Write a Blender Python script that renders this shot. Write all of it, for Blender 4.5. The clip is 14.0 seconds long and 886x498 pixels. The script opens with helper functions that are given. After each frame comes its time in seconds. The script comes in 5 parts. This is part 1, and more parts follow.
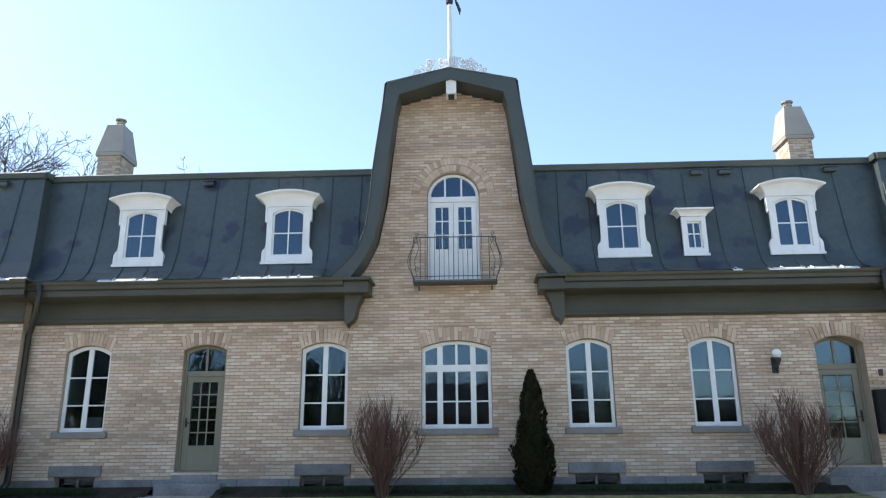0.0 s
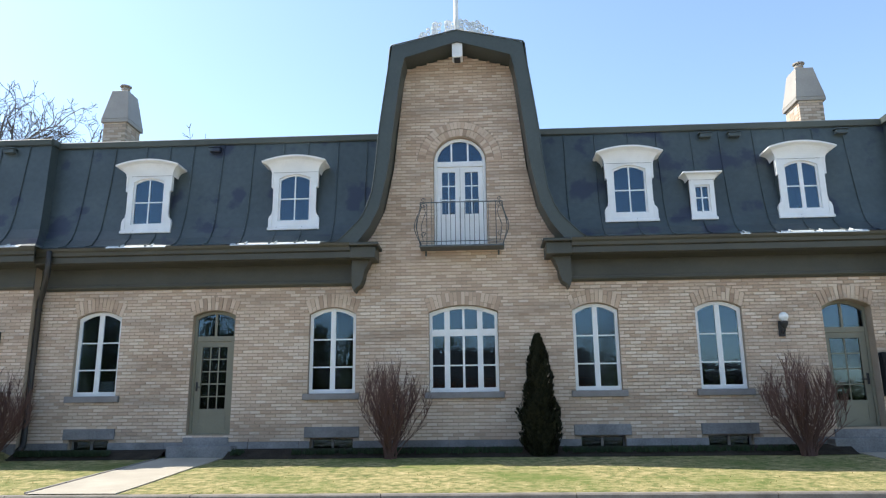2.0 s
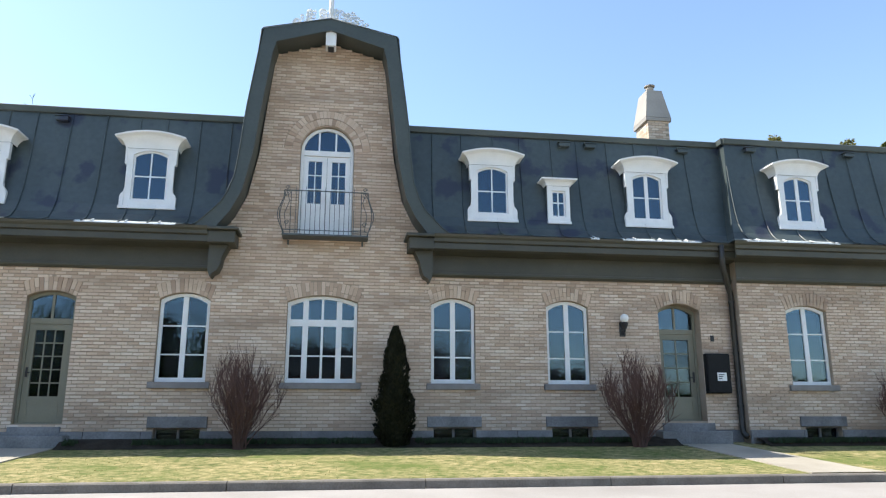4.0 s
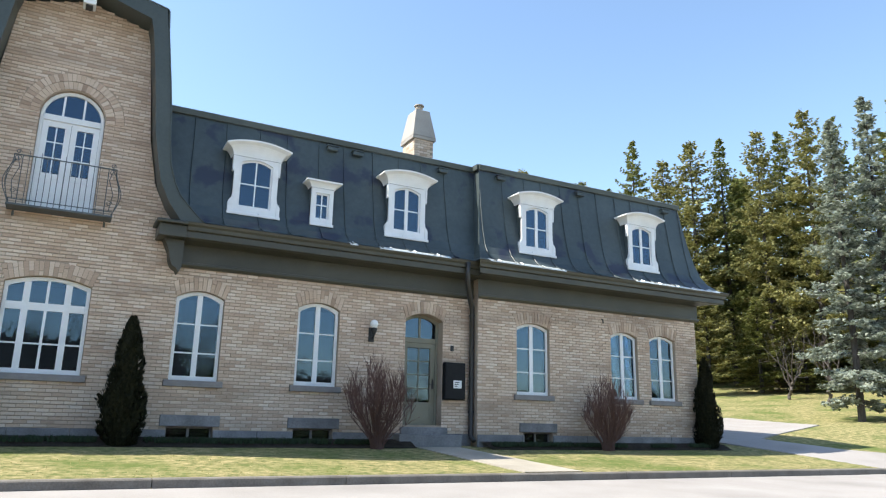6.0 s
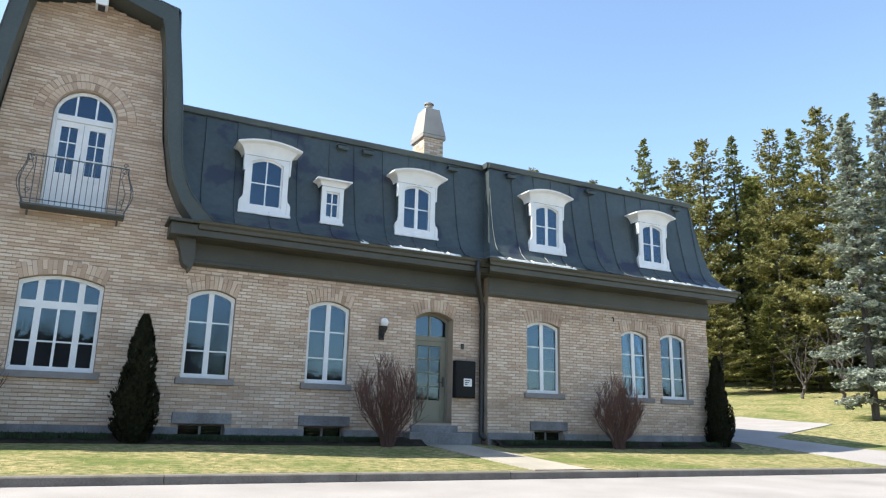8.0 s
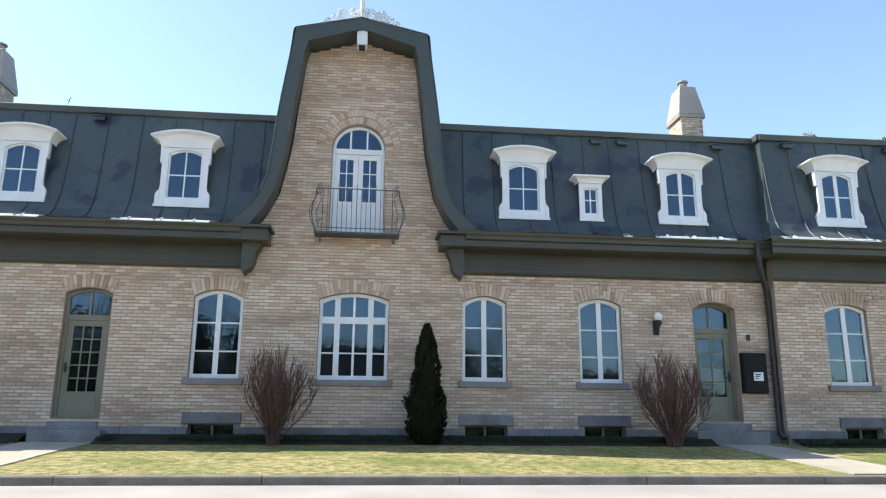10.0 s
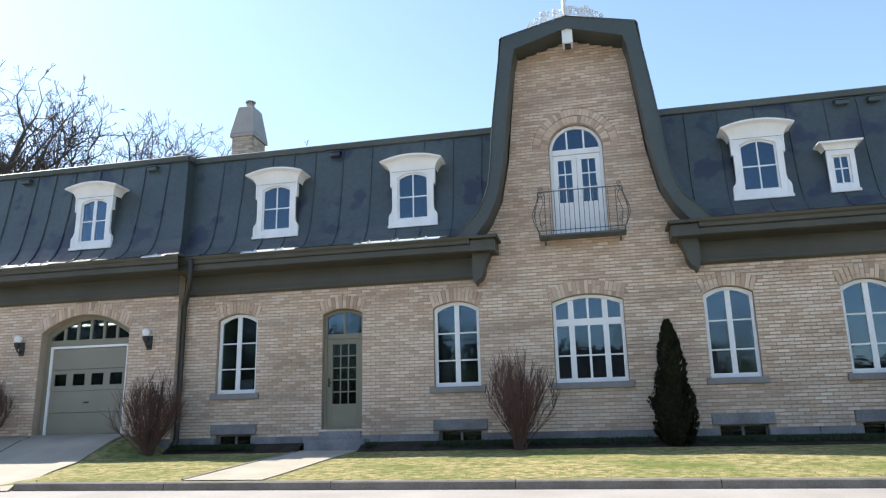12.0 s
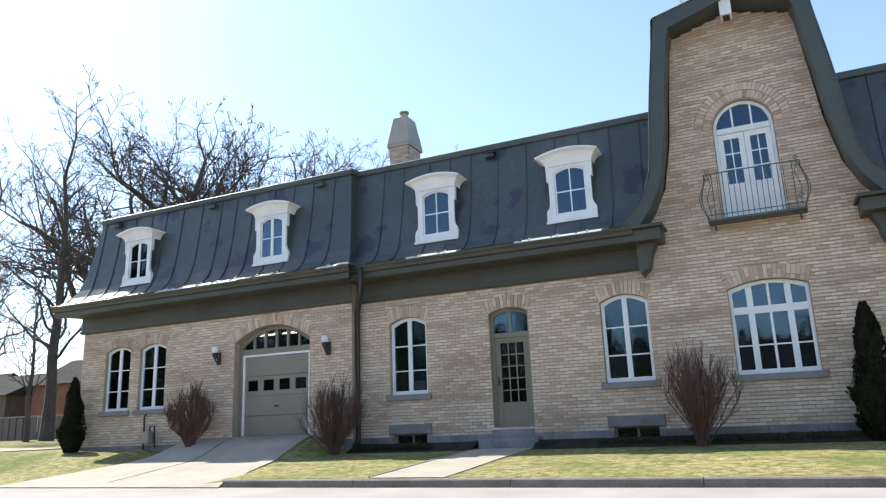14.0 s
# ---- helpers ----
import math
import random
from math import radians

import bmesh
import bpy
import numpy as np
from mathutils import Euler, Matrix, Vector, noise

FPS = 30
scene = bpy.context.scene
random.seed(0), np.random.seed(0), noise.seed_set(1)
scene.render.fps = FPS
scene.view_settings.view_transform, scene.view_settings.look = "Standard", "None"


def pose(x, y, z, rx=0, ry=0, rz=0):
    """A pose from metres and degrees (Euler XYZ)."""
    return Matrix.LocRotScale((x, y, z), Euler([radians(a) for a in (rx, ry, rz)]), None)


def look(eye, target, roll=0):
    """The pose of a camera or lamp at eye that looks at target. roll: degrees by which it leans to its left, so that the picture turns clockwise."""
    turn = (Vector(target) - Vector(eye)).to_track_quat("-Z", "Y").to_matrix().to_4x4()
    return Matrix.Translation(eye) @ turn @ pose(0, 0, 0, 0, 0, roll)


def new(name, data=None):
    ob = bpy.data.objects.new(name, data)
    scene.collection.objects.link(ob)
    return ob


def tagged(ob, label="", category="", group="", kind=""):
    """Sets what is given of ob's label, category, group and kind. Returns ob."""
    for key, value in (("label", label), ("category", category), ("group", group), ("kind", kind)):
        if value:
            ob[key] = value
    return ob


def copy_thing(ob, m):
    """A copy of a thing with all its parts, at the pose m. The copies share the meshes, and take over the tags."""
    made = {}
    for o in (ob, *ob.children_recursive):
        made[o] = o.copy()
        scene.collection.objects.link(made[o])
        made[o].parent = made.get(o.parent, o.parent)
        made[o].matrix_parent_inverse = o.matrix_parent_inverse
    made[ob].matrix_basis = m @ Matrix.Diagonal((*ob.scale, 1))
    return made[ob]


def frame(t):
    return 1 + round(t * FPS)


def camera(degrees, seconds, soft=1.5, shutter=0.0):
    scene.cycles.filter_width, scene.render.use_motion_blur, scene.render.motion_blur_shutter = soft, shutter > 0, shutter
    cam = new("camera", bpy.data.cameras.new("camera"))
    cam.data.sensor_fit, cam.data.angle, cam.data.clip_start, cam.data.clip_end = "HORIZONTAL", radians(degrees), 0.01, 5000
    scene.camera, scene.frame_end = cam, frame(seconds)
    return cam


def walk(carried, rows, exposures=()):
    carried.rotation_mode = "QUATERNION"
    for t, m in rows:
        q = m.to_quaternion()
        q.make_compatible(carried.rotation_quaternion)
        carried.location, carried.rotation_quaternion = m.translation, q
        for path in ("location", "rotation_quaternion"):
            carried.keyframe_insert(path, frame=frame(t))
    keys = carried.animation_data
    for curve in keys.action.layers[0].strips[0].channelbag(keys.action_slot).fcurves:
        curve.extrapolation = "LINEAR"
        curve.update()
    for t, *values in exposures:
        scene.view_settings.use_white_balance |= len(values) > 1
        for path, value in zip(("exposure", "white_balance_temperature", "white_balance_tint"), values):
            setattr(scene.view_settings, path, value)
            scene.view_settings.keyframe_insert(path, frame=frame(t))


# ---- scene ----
cam = camera(63.0, 14.0, soft=1.2)
PATH = [
    (0, (0.962, -0.11, 1.138), (0.885, 1.816, 1.673), -0.5),
    (0.5, (0.963, -0.127, 1.135), (0.887, 1.776, 1.744), -0.4),
    (1, (0.975, -0.119, 1.126), (0.899, 1.788, 1.722), -0.4),
    (1.5, (0.992, -0.109, 1.109), (0.912, 1.823, 1.617), -0.5),
    (2, (0.983, -0.09, 1.084), (0.883, 1.856, 1.532), -0.6),
    (2.2, (0.979, -0.091, 1.075), (0.873, 1.859, 1.506), -0.6),
    (4.3, (0.993, -0.139, 0.854), (1.37, 1.771, 1.311), 0.1),
    (4.5, (0.98, -0.146, 0.847), (1.427, 1.749, 1.306), 0.2),
    (5, (0.933, -0.161, 0.827), (1.569, 1.678, 1.289), 0.7),
    (5.5, (0.96, -0.179, 0.795), (1.775, 1.587, 1.264), 1.0),
    (6, (0.954, -0.189, 0.765), (1.854, 1.533, 1.239), 1.2),
    (6.5, (0.943, -0.188, 0.743), (1.963, 1.464, 1.223), 1.5),
    (7, (0.945, -0.253, 0.732), (2.039, 1.351, 1.214), 1.7),
    (7.5, (0.975, -0.258, 0.733), (1.987, 1.4, 1.211), 1.6),
    (8, (0.97, -0.214, 0.747), (1.843, 1.522, 1.217), 1.3),
    (8.5, (0.934, -0.134, 0.764), (1.655, 1.672, 1.228), 1.0),
    (8.7, (0.925, -0.115, 0.766), (1.577, 1.719, 1.227), 0.9),
    (10.8, (0.899, -0.051, 0.809), (0.852, 1.896, 1.264), -0.3),
    (11, (0.894, -0.045, 0.807), (0.79, 1.899, 1.262), -0.6),
    (11.5, (0.888, -0.016, 0.802), (0.62, 1.912, 1.264), -1.1),
    (12, (0.828, -0.029, 0.8), (0.42, 1.872, 1.267), -1.3),
    (12.5, (0.772, -0.044, 0.799), (0.264, 1.831, 1.274), -1.5),
    (13, (0.745, -0.039, 0.796), (0.141, 1.807, 1.272), -1.8),
    (13.5, (0.728, -0.052, 0.794), (0.017, 1.756, 1.27), -2.1),
    (14, (0.679, -0.079, 0.798), (-0.13, 1.688, 1.273), -2.2),
]
walk(cam, [(t, look(eye, target, roll)) for t, eye, target, roll in PATH],
     exposures=[(0.0, 1.08, 6450, 7), (2.0, 1.0, 6450, 7), (6.5, 1.1, 6450, 6), (11.0, 1.05, 6450, 8), (14.0, 0.97, 6450, 8)])

# ---- world, sun, exposure ----
world = bpy.data.worlds.new("sky")
scene.world = world
world.use_nodes = True
wn = world.node_tree.nodes
sky = wn.new("ShaderNodeTexSky")
sky.sky_type, sky.sun_disc = "NISHITA", False
SUN = Vector((-0.80, 0.24, 1.0)).normalized()
sky.sun_elevation = math.asin(SUN.z)
sky.sun_rotation = math.atan2(SUN.x, SUN.y)
sky.air_density, sky.dust_density, sky.ozone_density = 1.0, 0.6, 1.0
world.node_tree.links.new(sky.outputs[0], wn["Background"].inputs[0])
wn["Background"].inputs[1].default_value = 0.15
sun = new("sun", bpy.data.lights.new("sun", "SUN"))
sun.data.energy, sun.data.angle, sun.data.color = 4.6, radians(0.5), (1.0, 0.94, 0.84)
sun.matrix_world = look(SUN * 60, (0, 0, 0))


# ---- materials ----
def material(name, colors, rough=0.7, metal=0.0, scale=6.0, fine=60.0, bump=0.15, island=0.0, single=0.0, stain=0.25, stain_scale=0.6,
             stain_color=None, stretch=(1, 1, 1), spec=0.5, edge=(0.5, 0.72)):
    """A node material: a ramp of colours driven by noise at two scales (and by each piece's own random number), with stains, fine bump."""
    m = bpy.data.materials.new(name)
    m.use_nodes = True
    n, l = m.node_tree.nodes, m.node_tree.links
    b = n["Principled BSDF"]
    co = n.new("ShaderNodeTexCoord")
    mp = n.new("ShaderNodeMapping")
    mp.inputs["Scale"].default_value = stretch
    geo = n.new("ShaderNodeNewGeometry")
    l.new(geo.outputs["Position"], mp.inputs["Vector"])

    def tex(s, detail=4):
        t = n.new("ShaderNodeTexNoise")
        t.inputs["Scale"].default_value, t.inputs["Detail"].default_value = s, detail
        l.new(mp.outputs[0], t.inputs["Vector"])
        return t.outputs[0]

    def mth(op, a, c):
        t = n.new("ShaderNodeMath")
        t.operation = op
        for k, v in ((0, a), (1, c)):
            if isinstance(v, (int, float)):
                t.inputs[k].default_value = v
            else:
                l.new(v, t.inputs[k])
        return t.outputs[0]
    big, small = tex(scale), tex(fine, 3)
    fac = mth("ADD", mth("MULTIPLY", big, 0.6), mth("MULTIPLY", small, 0.4))
    if island or single:
        if single:
            src = n.new("ShaderNodeObjectInfo").outputs["Random"]
        else:
            src = geo.outputs["Random Per Island"]
        k = island or single
        fac = mth("ADD", mth("MULTIPLY", fac, 1 - k), mth("MULTIPLY", src, k))
    ramp = n.new("ShaderNodeValToRGB")
    e = ramp.color_ramp.elements
    lo, hi = (0.0, 1.0) if (island or single) else (0.3, 0.7)
    while len(e) < len(colors):
        e.new(0.5)
    for k, c in enumerate(colors):
        e[k].position = lo + (hi - lo) * k / (len(colors) - 1)
        e[k].color = (*c, 1)
    l.new(fac, ramp.inputs[0])
    out = ramp.outputs[0]
    if stain:
        st = tex(stain_scale, 6)
        r2 = n.new("ShaderNodeValToRGB")
        r2.color_ramp.elements[0].position, r2.color_ramp.elements[1].position = edge
        l.new(st, r2.inputs[0])
        mix = n.new("ShaderNodeMix")
        mix.data_type = "RGBA"
        l.new(mth("MULTIPLY", r2.outputs[0], stain), mix.inputs[0])
        l.new(out, mix.inputs[6])
        mix.inputs[7].default_value = (*(stain_color or [c * 0.45 for c in colors[0]]), 1)
        out = mix.outputs[2]
    l.new(out, b.inputs["Base Color"])
    b.inputs["Roughness"].default_value, b.inputs["Metallic"].default_value = rough, metal
    b.inputs["Specular IOR Level"].default_value = spec
    if bump:
        bp = n.new("ShaderNodeBump")
        bp.inputs["Strength"].default_value, bp.inputs["Distance"].default_value = bump, 0.01
        l.new(small, bp.inputs["Height"])
        l.new(bp.outputs[0], b.inputs["Normal"])
    return m


BUFF = [(0.24, 0.155, 0.11), (0.43, 0.31, 0.225), (0.53, 0.39, 0.285), (0.59, 0.455, 0.345), (0.64, 0.51, 0.395), (0.685, 0.565, 0.455), (0.74, 0.645, 0.55), (0.79, 0.72, 0.64)]
BRICK_LOOK = dict(scale=0.8, fine=38, bump=0.6, stain=0.55, stain_scale=1.0, stain_color=(0.22, 0.155, 0.115), stretch=(0.4, 1, 1.9))
M_BRICK = material("buff_brick", BUFF, 0.85, island=0.54, **BRICK_LOOK)
M_BRICK1 = material("buff_brick_single", BUFF, 0.85, single=0.54, **BRICK_LOOK)
M_ARCH = material("arch_brick", BUFF[:6], 0.85, island=0.72, **BRICK_LOOK)
M_MORTAR = material("mortar", [(0.31, 0.24, 0.175), (0.43, 0.345, 0.265)], 0.95, scale=3, fine=80, bump=0.6)
M_STONE = material("foundation_stone", [(0.13, 0.125, 0.125), (0.21, 0.205, 0.205), (0.29, 0.28, 0.28)], 0.9, scale=2.5, fine=30, bump=0.6, stain=0.5)
M_SILL = material("sill_stone", [(0.20, 0.18, 0.17), (0.27, 0.25, 0.24)], 0.85, scale=5, fine=60, bump=0.3)
M_ROOF = material("roof_metal", [(0.036, 0.048, 0.050), (0.050, 0.065, 0.067), (0.068, 0.085, 0.086)], 0.45, 0.0, scale=0.8, fine=9, bump=0.14, stain=0.9,
                  stain_scale=1.25, stain_color=(0.022, 0.026, 0.048), edge=(0.565, 0.625))
M_TRIM = material("olive_trim", [(0.048, 0.046, 0.034), (0.062, 0.059, 0.043), (0.075, 0.071, 0.053)], 0.5, scale=1.5, fine=25, bump=0.08, stain=0.3)
M_VERGE = material("verge_metal", [(0.045, 0.055, 0.05), (0.07, 0.08, 0.072)], 0.45, scale=1.2, fine=20, bump=0.08, stain=0.4)
M_WHITE = material("white_paint", [(0.70, 0.70, 0.69), (0.82, 0.82, 0.81)], 0.45, scale=3, fine=40, bump=0.08, stain=0.18, stain_scale=2.5, stain_color=(0.5, 0.48, 0.44))
# flashing metal with the sun's glare put into its near-white colour
M_SUNLIT_FLASHING = material("sunlit_flashing", [(0.6, 0.62, 0.62), (0.8, 0.82, 0.82)], 0.4, 0.3, scale=4, fine=30, bump=0.1, stain=0.3, stain_scale=3)
M_DOOR = material("grey_green_paint", [(0.19, 0.178, 0.128), (0.235, 0.22, 0.16)], 0.5, scale=2, fine=40, bump=0.06, stain=0.15)
M_GARAGE = material("garage_paint", [(0.21, 0.195, 0.15), (0.255, 0.24, 0.185)], 0.5, scale=1.5, fine=30, bump=0.05, stain=0.15)
M_IRON = material("black_iron", [(0.02, 0.02, 0.022), (0.04, 0.04, 0.042)], 0.5, 0.2, scale=8, fine=60, bump=0.1)
M_PIPE = material("dark_pipe", [(0.022, 0.021, 0.019), (0.04, 0.037, 0.033)], 0.5, scale=2, fine=20, bump=0.1)
M_BOX = material("black_enamel", [(0.008, 0.008, 0.009), (0.014, 0.014, 0.015)], 0.6, scale=8, fine=60, bump=0.05, spec=0.2)
M_RAIL = material("weathered_iron", [(0.07, 0.08, 0.085), (0.12, 0.13, 0.135)], 0.6, 0.2, scale=8, fine=60, bump=0.2)
# near-black colour puts the rooms' shade into their surfaces, so panes stay dark
M_ROOM_DARK = material("unlit_room_dark", [(0.035, 0.028, 0.022), (0.06, 0.048, 0.038)], 0.9, scale=2, fine=30, bump=0.05)
M_GLOBE = material("opal_glass", [(0.75, 0.75, 0.74), (0.82, 0.82, 0.81)], 0.2, scale=3, fine=20, bump=0, stain=0)
M_CHIM = material("chimney_metal", [(0.30, 0.265, 0.225), (0.40, 0.355, 0.30)], 0.5, 0.1, scale=2, fine=30, bump=0.05, stain=0.3)
M_GRASS = material("spring_grass", [(0.06, 0.08, 0.025), (0.15, 0.155, 0.06), (0.32, 0.265, 0.13), (0.46, 0.38, 0.22)], 0.95, scale=6.0, fine=30, bump=1.0,
                   stain=0.8, stain_scale=0.45, stain_color=(0.085, 0.125, 0.028), spec=0.1, edge=(0.47, 0.68))
M_SOIL = material("bed_soil", [(0.022, 0.018, 0.014), (0.06, 0.049, 0.038)], 0.95, scale=4, fine=40, bump=1.0, spec=0.1)
M_ASPHALT = material("pale_asphalt", [(0.26, 0.235, 0.215), (0.32, 0.29, 0.27), (0.37, 0.34, 0.32)], 0.9, scale=0.8, fine=70, bump=0.4, stain=0.25, stain_scale=0.3)
M_CONCRETE = material("concrete", [(0.29, 0.255, 0.205), (0.42, 0.375, 0.31)], 0.9, scale=1.2, fine=50, bump=0.3, stain=0.3, stain_scale=0.7)
M_KERB = material("kerb_concrete", [(0.12, 0.102, 0.082), (0.23, 0.205, 0.175)], 0.9, scale=2.5, fine=40, bump=0.5, stain=0.4, stain_scale=1.5)


def glass_material(name, tint, clear):
    m = bpy.data.materials.new(name)
    m.use_nodes = True
    n, l = m.node_tree.nodes, m.node_tree.links
    n.remove(n["Principled BSDF"])
    tr, gl, mx, fr = (n.new("ShaderNodeBsdf" + "Transparent"), n.new("ShaderNodeBsdfGlossy"), n.new("ShaderNodeMixShader"), n.new("ShaderNodeFresnel"))
    tr.inputs[0].default_value = (*tint, 1)
    # blue gloss colour paints sky blue into every reflection
    gl.inputs["Color"].default_value = (0.55, 0.76, 1.0, 1)
    gl.inputs["Roughness"].default_value = 0.02
    fr.inputs[0].default_value = 1.5
    noi, bp = n.new("ShaderNodeTexNoise"), n.new("ShaderNodeBump")
    noi.inputs["Scale"].default_value = 2.2
    bp.inputs["Strength"].default_value, bp.inputs["Distance"].default_value = 0.10, 0.02
    l.new(noi.outputs[0], bp.inputs["Height"])
    l.new(bp.outputs[0], gl.inputs["Normal"])
    mul = n.new("ShaderNodeMath")
    mul.operation, mul.use_clamp = "MULTIPLY_ADD", True
    mul.inputs[1].default_value, mul.inputs[2].default_value = 1.0, clear
    l.new(fr.outputs[0], mul.inputs[0])
    l.new(mul.outputs[0], mx.inputs[0])
    l.new(tr.outputs[0], mx.inputs[1])
    l.new(gl.outputs[0], mx.inputs[2])
    l.new(mx.outputs[0], n["Material Output"].inputs[0])
    return m


# tint dims the rooms behind; last value adds reflection beyond Fresnel
M_GLASS = glass_material("window_glass", (0.42, 0.45, 0.46), 0.06)
# darker tint and no added reflection keep the basement panes dark
M_DIM = glass_material("dim_basement_glass", (0.35, 0.38, 0.42), 0.0)

# ---- mesh helpers ----
ORG = {}


class Shape:
    """Collects points and faces in world metres."""

    def __init__(self):
        self.v, self.f = [], []

    def add(self, pts, faces):
        k = len(self.v)
        self.v += [tuple(p) for p in pts]
        self.f += [[i + k for i in f] for f in faces]
        return self

    def box(self, x0, x1, y0, y1, z0, z1):
        return self.add([(x, y, z) for z in (z0, z1) for x, y in ((x0, y0), (x1, y0), (x1, y1), (x0, y1))],
                        [(3, 2, 1, 0), (4, 5, 6, 7), (0, 1, 5, 4), (1, 2, 6, 5), (2, 3, 7, 6), (3, 0, 4, 7)])

    def prism(self, poly, y0, y1):
        """An outline in x and z, counter-clockwise from the front, from y0 (front) to y1."""
        n = len(poly)
        return self.add([(x, y0, z) for x, z in poly] + [(x, y1, z) for x, z in poly],
                        [tuple(range(n)), tuple(range(2 * n - 1, n - 1, -1))] + [((i + 1) % n, i, i + n, (i + 1) % n + n) for i in range(n)])

    def sweep(self, prof, x0, x1, m0=0.0, m1=0.0, yref=0.0):
        """A profile in y and z, swept along x; m0, m1 mitre the ends by the distance in front of yref."""
        n = len(prof)
        return self.add([(x0 - m0 * (yref - y), y, z) for y, z in prof] + [(x1 + m1 * (yref - y), y, z) for y, z in prof],
                        [tuple(range(n)), tuple(range(2 * n - 1, n - 1, -1))] + [((i + 1) % n, i, i + n, (i + 1) % n + n) for i in range(n)])

    def ring(self, outer, inner, y0, y1):
        n = len(outer)
        f = []
        for i in range(n):
            j = (i + 1) % n
            f += [(i, j, n + j, n + i), (2 * n + j, 2 * n + i, 3 * n + i, 3 * n + j), (j, i, 2 * n + i, 2 * n + j), (n + i, n + j, 3 * n + j, 3 * n + i)]
        return self.add([(x, y, z) for y in (y0, y1) for ol in (outer, inner) for x, z in ol], f)

    def tube(self, pts, radii, n=6):
        k = len(pts)
        ring = []
        side = None
        for i in range(k):
            d = (Vector(pts[min(i + 1, k - 1)]) - Vector(pts[max(i - 1, 0)])).normalized()
            if side is None or abs(side.dot(d)) > 0.95:
                side = d.orthogonal().normalized()
            side = (side - d * side.dot(d)).normalized()
            up = d.cross(side)
            r = radii if isinstance(radii, (int, float)) else radii[i]
            ring += [Vector(pts[i]) + (side * math.cos(a) + up * math.sin(a)) * r for a in (2 * math.pi * q / n for q in range(n))]
        f = [(i * n + q, i * n + (q + 1) % n, (i + 1) * n + (q + 1) % n, (i + 1) * n + q) for i in range(k - 1) for q in range(n)]
        return self.add(ring, f + [tuple(range(n - 1, -1, -1)), tuple(range((k - 1) * n, k * n))])

    def lathe(self, prof, cx, cy, n=16):
        """A turned shape from (radius, z) pairs."""
        k = len(prof)
        pts = [(cx + r * math.cos(2 * math.pi * q / n), cy + r * math.sin(2 * math.pi * q / n), z) for r, z in prof for q in range(n)]
        return self.add(pts, [(i * n + q, i * n + (q + 1) % n, (i + 1) * n + (q + 1) % n, (i + 1) * n + q) for i in range(k - 1) for q in range(n)]
                        + [tuple(range(n - 1, -1, -1)), tuple(range((k - 1) * n, k * n))])

    def obj(self, name, mat, parent=None, label="", smooth=False, bevel=0.0, at=None):
        o = Vector(ORG[parent.name]) if parent else Vector(at or (0, 0, 0))
        me = bpy.data.meshes.new(name)
        me.from_pydata([Vector(p) - o for p in self.v], [], self.f)
        if smooth:
            me.polygons.foreach_set("use_smooth", [True] * len(me.polygons))
        me.materials.append(mat)
        me.update()
        ob = new(name, me)
        ORG[ob.name] = tuple(o)
        if parent:
            ob.parent = parent
        else:
            ob.location = o
        if label:
            ob["label"] = label
        if bevel:
            b = ob.modifiers.new("bevel", "BEVEL")
            b.width, b.segments, b.limit_method = bevel, 2, "ANGLE"
        return ob


def thing(name, loc, label, category, group="", kind=""):
    ob = tagged(new(name), label, category, group, kind)
    ob.location = loc
    ORG[ob.name] = tuple(loc)
    return ob


# ---- plan ----
WALL, PAV, BACK = 15.88, 15.58, 25.0           # fronts of the main wall and of the end pavilions; the back
STEP_L, STEP_R, END_L, END_R = -9.12, 10.24, -18.85, 17.85
GX = 0.57                                       # the gable's middle
FRIEZE, EAVE, TOP = 3.95, 4.80, 7.62
INNER = [(4.60, 2.55), (4.83, 2.30), (5.22, 1.97), (5.70, 1.74), (6.70, 1.54), (7.6, 1.45), (9.20, 1.27)]     # gable's half width inside the verge
OUTER = [(4.80, 2.95), (4.90, 2.72), (5.16, 2.45), (5.48, 2.16), (5.95, 1.98), (6.6, 1.89), (7.45, 1.83), (9.62, 1.54)]


VIN = [(0.8 + (z - 0.8) * 0.985, h * 0.985 + (0.055 if 5.0 < z < 8.0 else 0.02)) for z, h in INNER]       # the verge's own edges, which stand out before the wall
VOUT = [(0.8 + (z - 0.8) * 0.985, h * 0.985) for z, h in OUTER]


def lerp_table(tab, z):
    return float(np.interp(z, [a for a, _ in tab], [b for _, b in tab]))


# openings: x0, x1, sill, springing, rise, round-headed
WIN = {"window_1": (-17.84, -16.82), "window_2": (-16.44, -15.42), "window_3": (-8.20, -7.17), "window_4": (-2.85, -1.80), "window_5": (-0.17, 1.36),
       "window_6": (3.00, 4.00), "window_7": (5.66, 6.66), "window_8": (11.42, 12.46), "window_9": (14.56, 15.54), "window_10": (16.0, 17.0)}
HEAD, SILL = 3.32, 1.57
OPEN_MAIN = [(*WIN[k], SILL, HEAD, 0.15, False) for k in ("window_3", "window_4", "window_5", "window_6", "window_7")]
OPEN_MAIN += [(-5.51, -4.54, 0.72, 3.33, 0.12, False), (8.37, 9.40, 0.76, 3.30, 0.16, False), (-0.04, 1.18, 4.86, 6.85, 0.60, True)]
OPEN_L = [(*WIN[k], SILL, HEAD, 0.13, False) for k in ("window_1", "window_2")] + [(-12.90, -10.42, 0.72, 3.20, 0.42, False)]
OPEN_R = [(*WIN[k], SILL, HEAD - 0.02, 0.13, False) for k in ("window_8", "window_9", "window_10")]
BASEMENT = [(-8.13, -7.23), (-2.76, -1.82), (3.05, 3.99), (5.71, 6.64)]
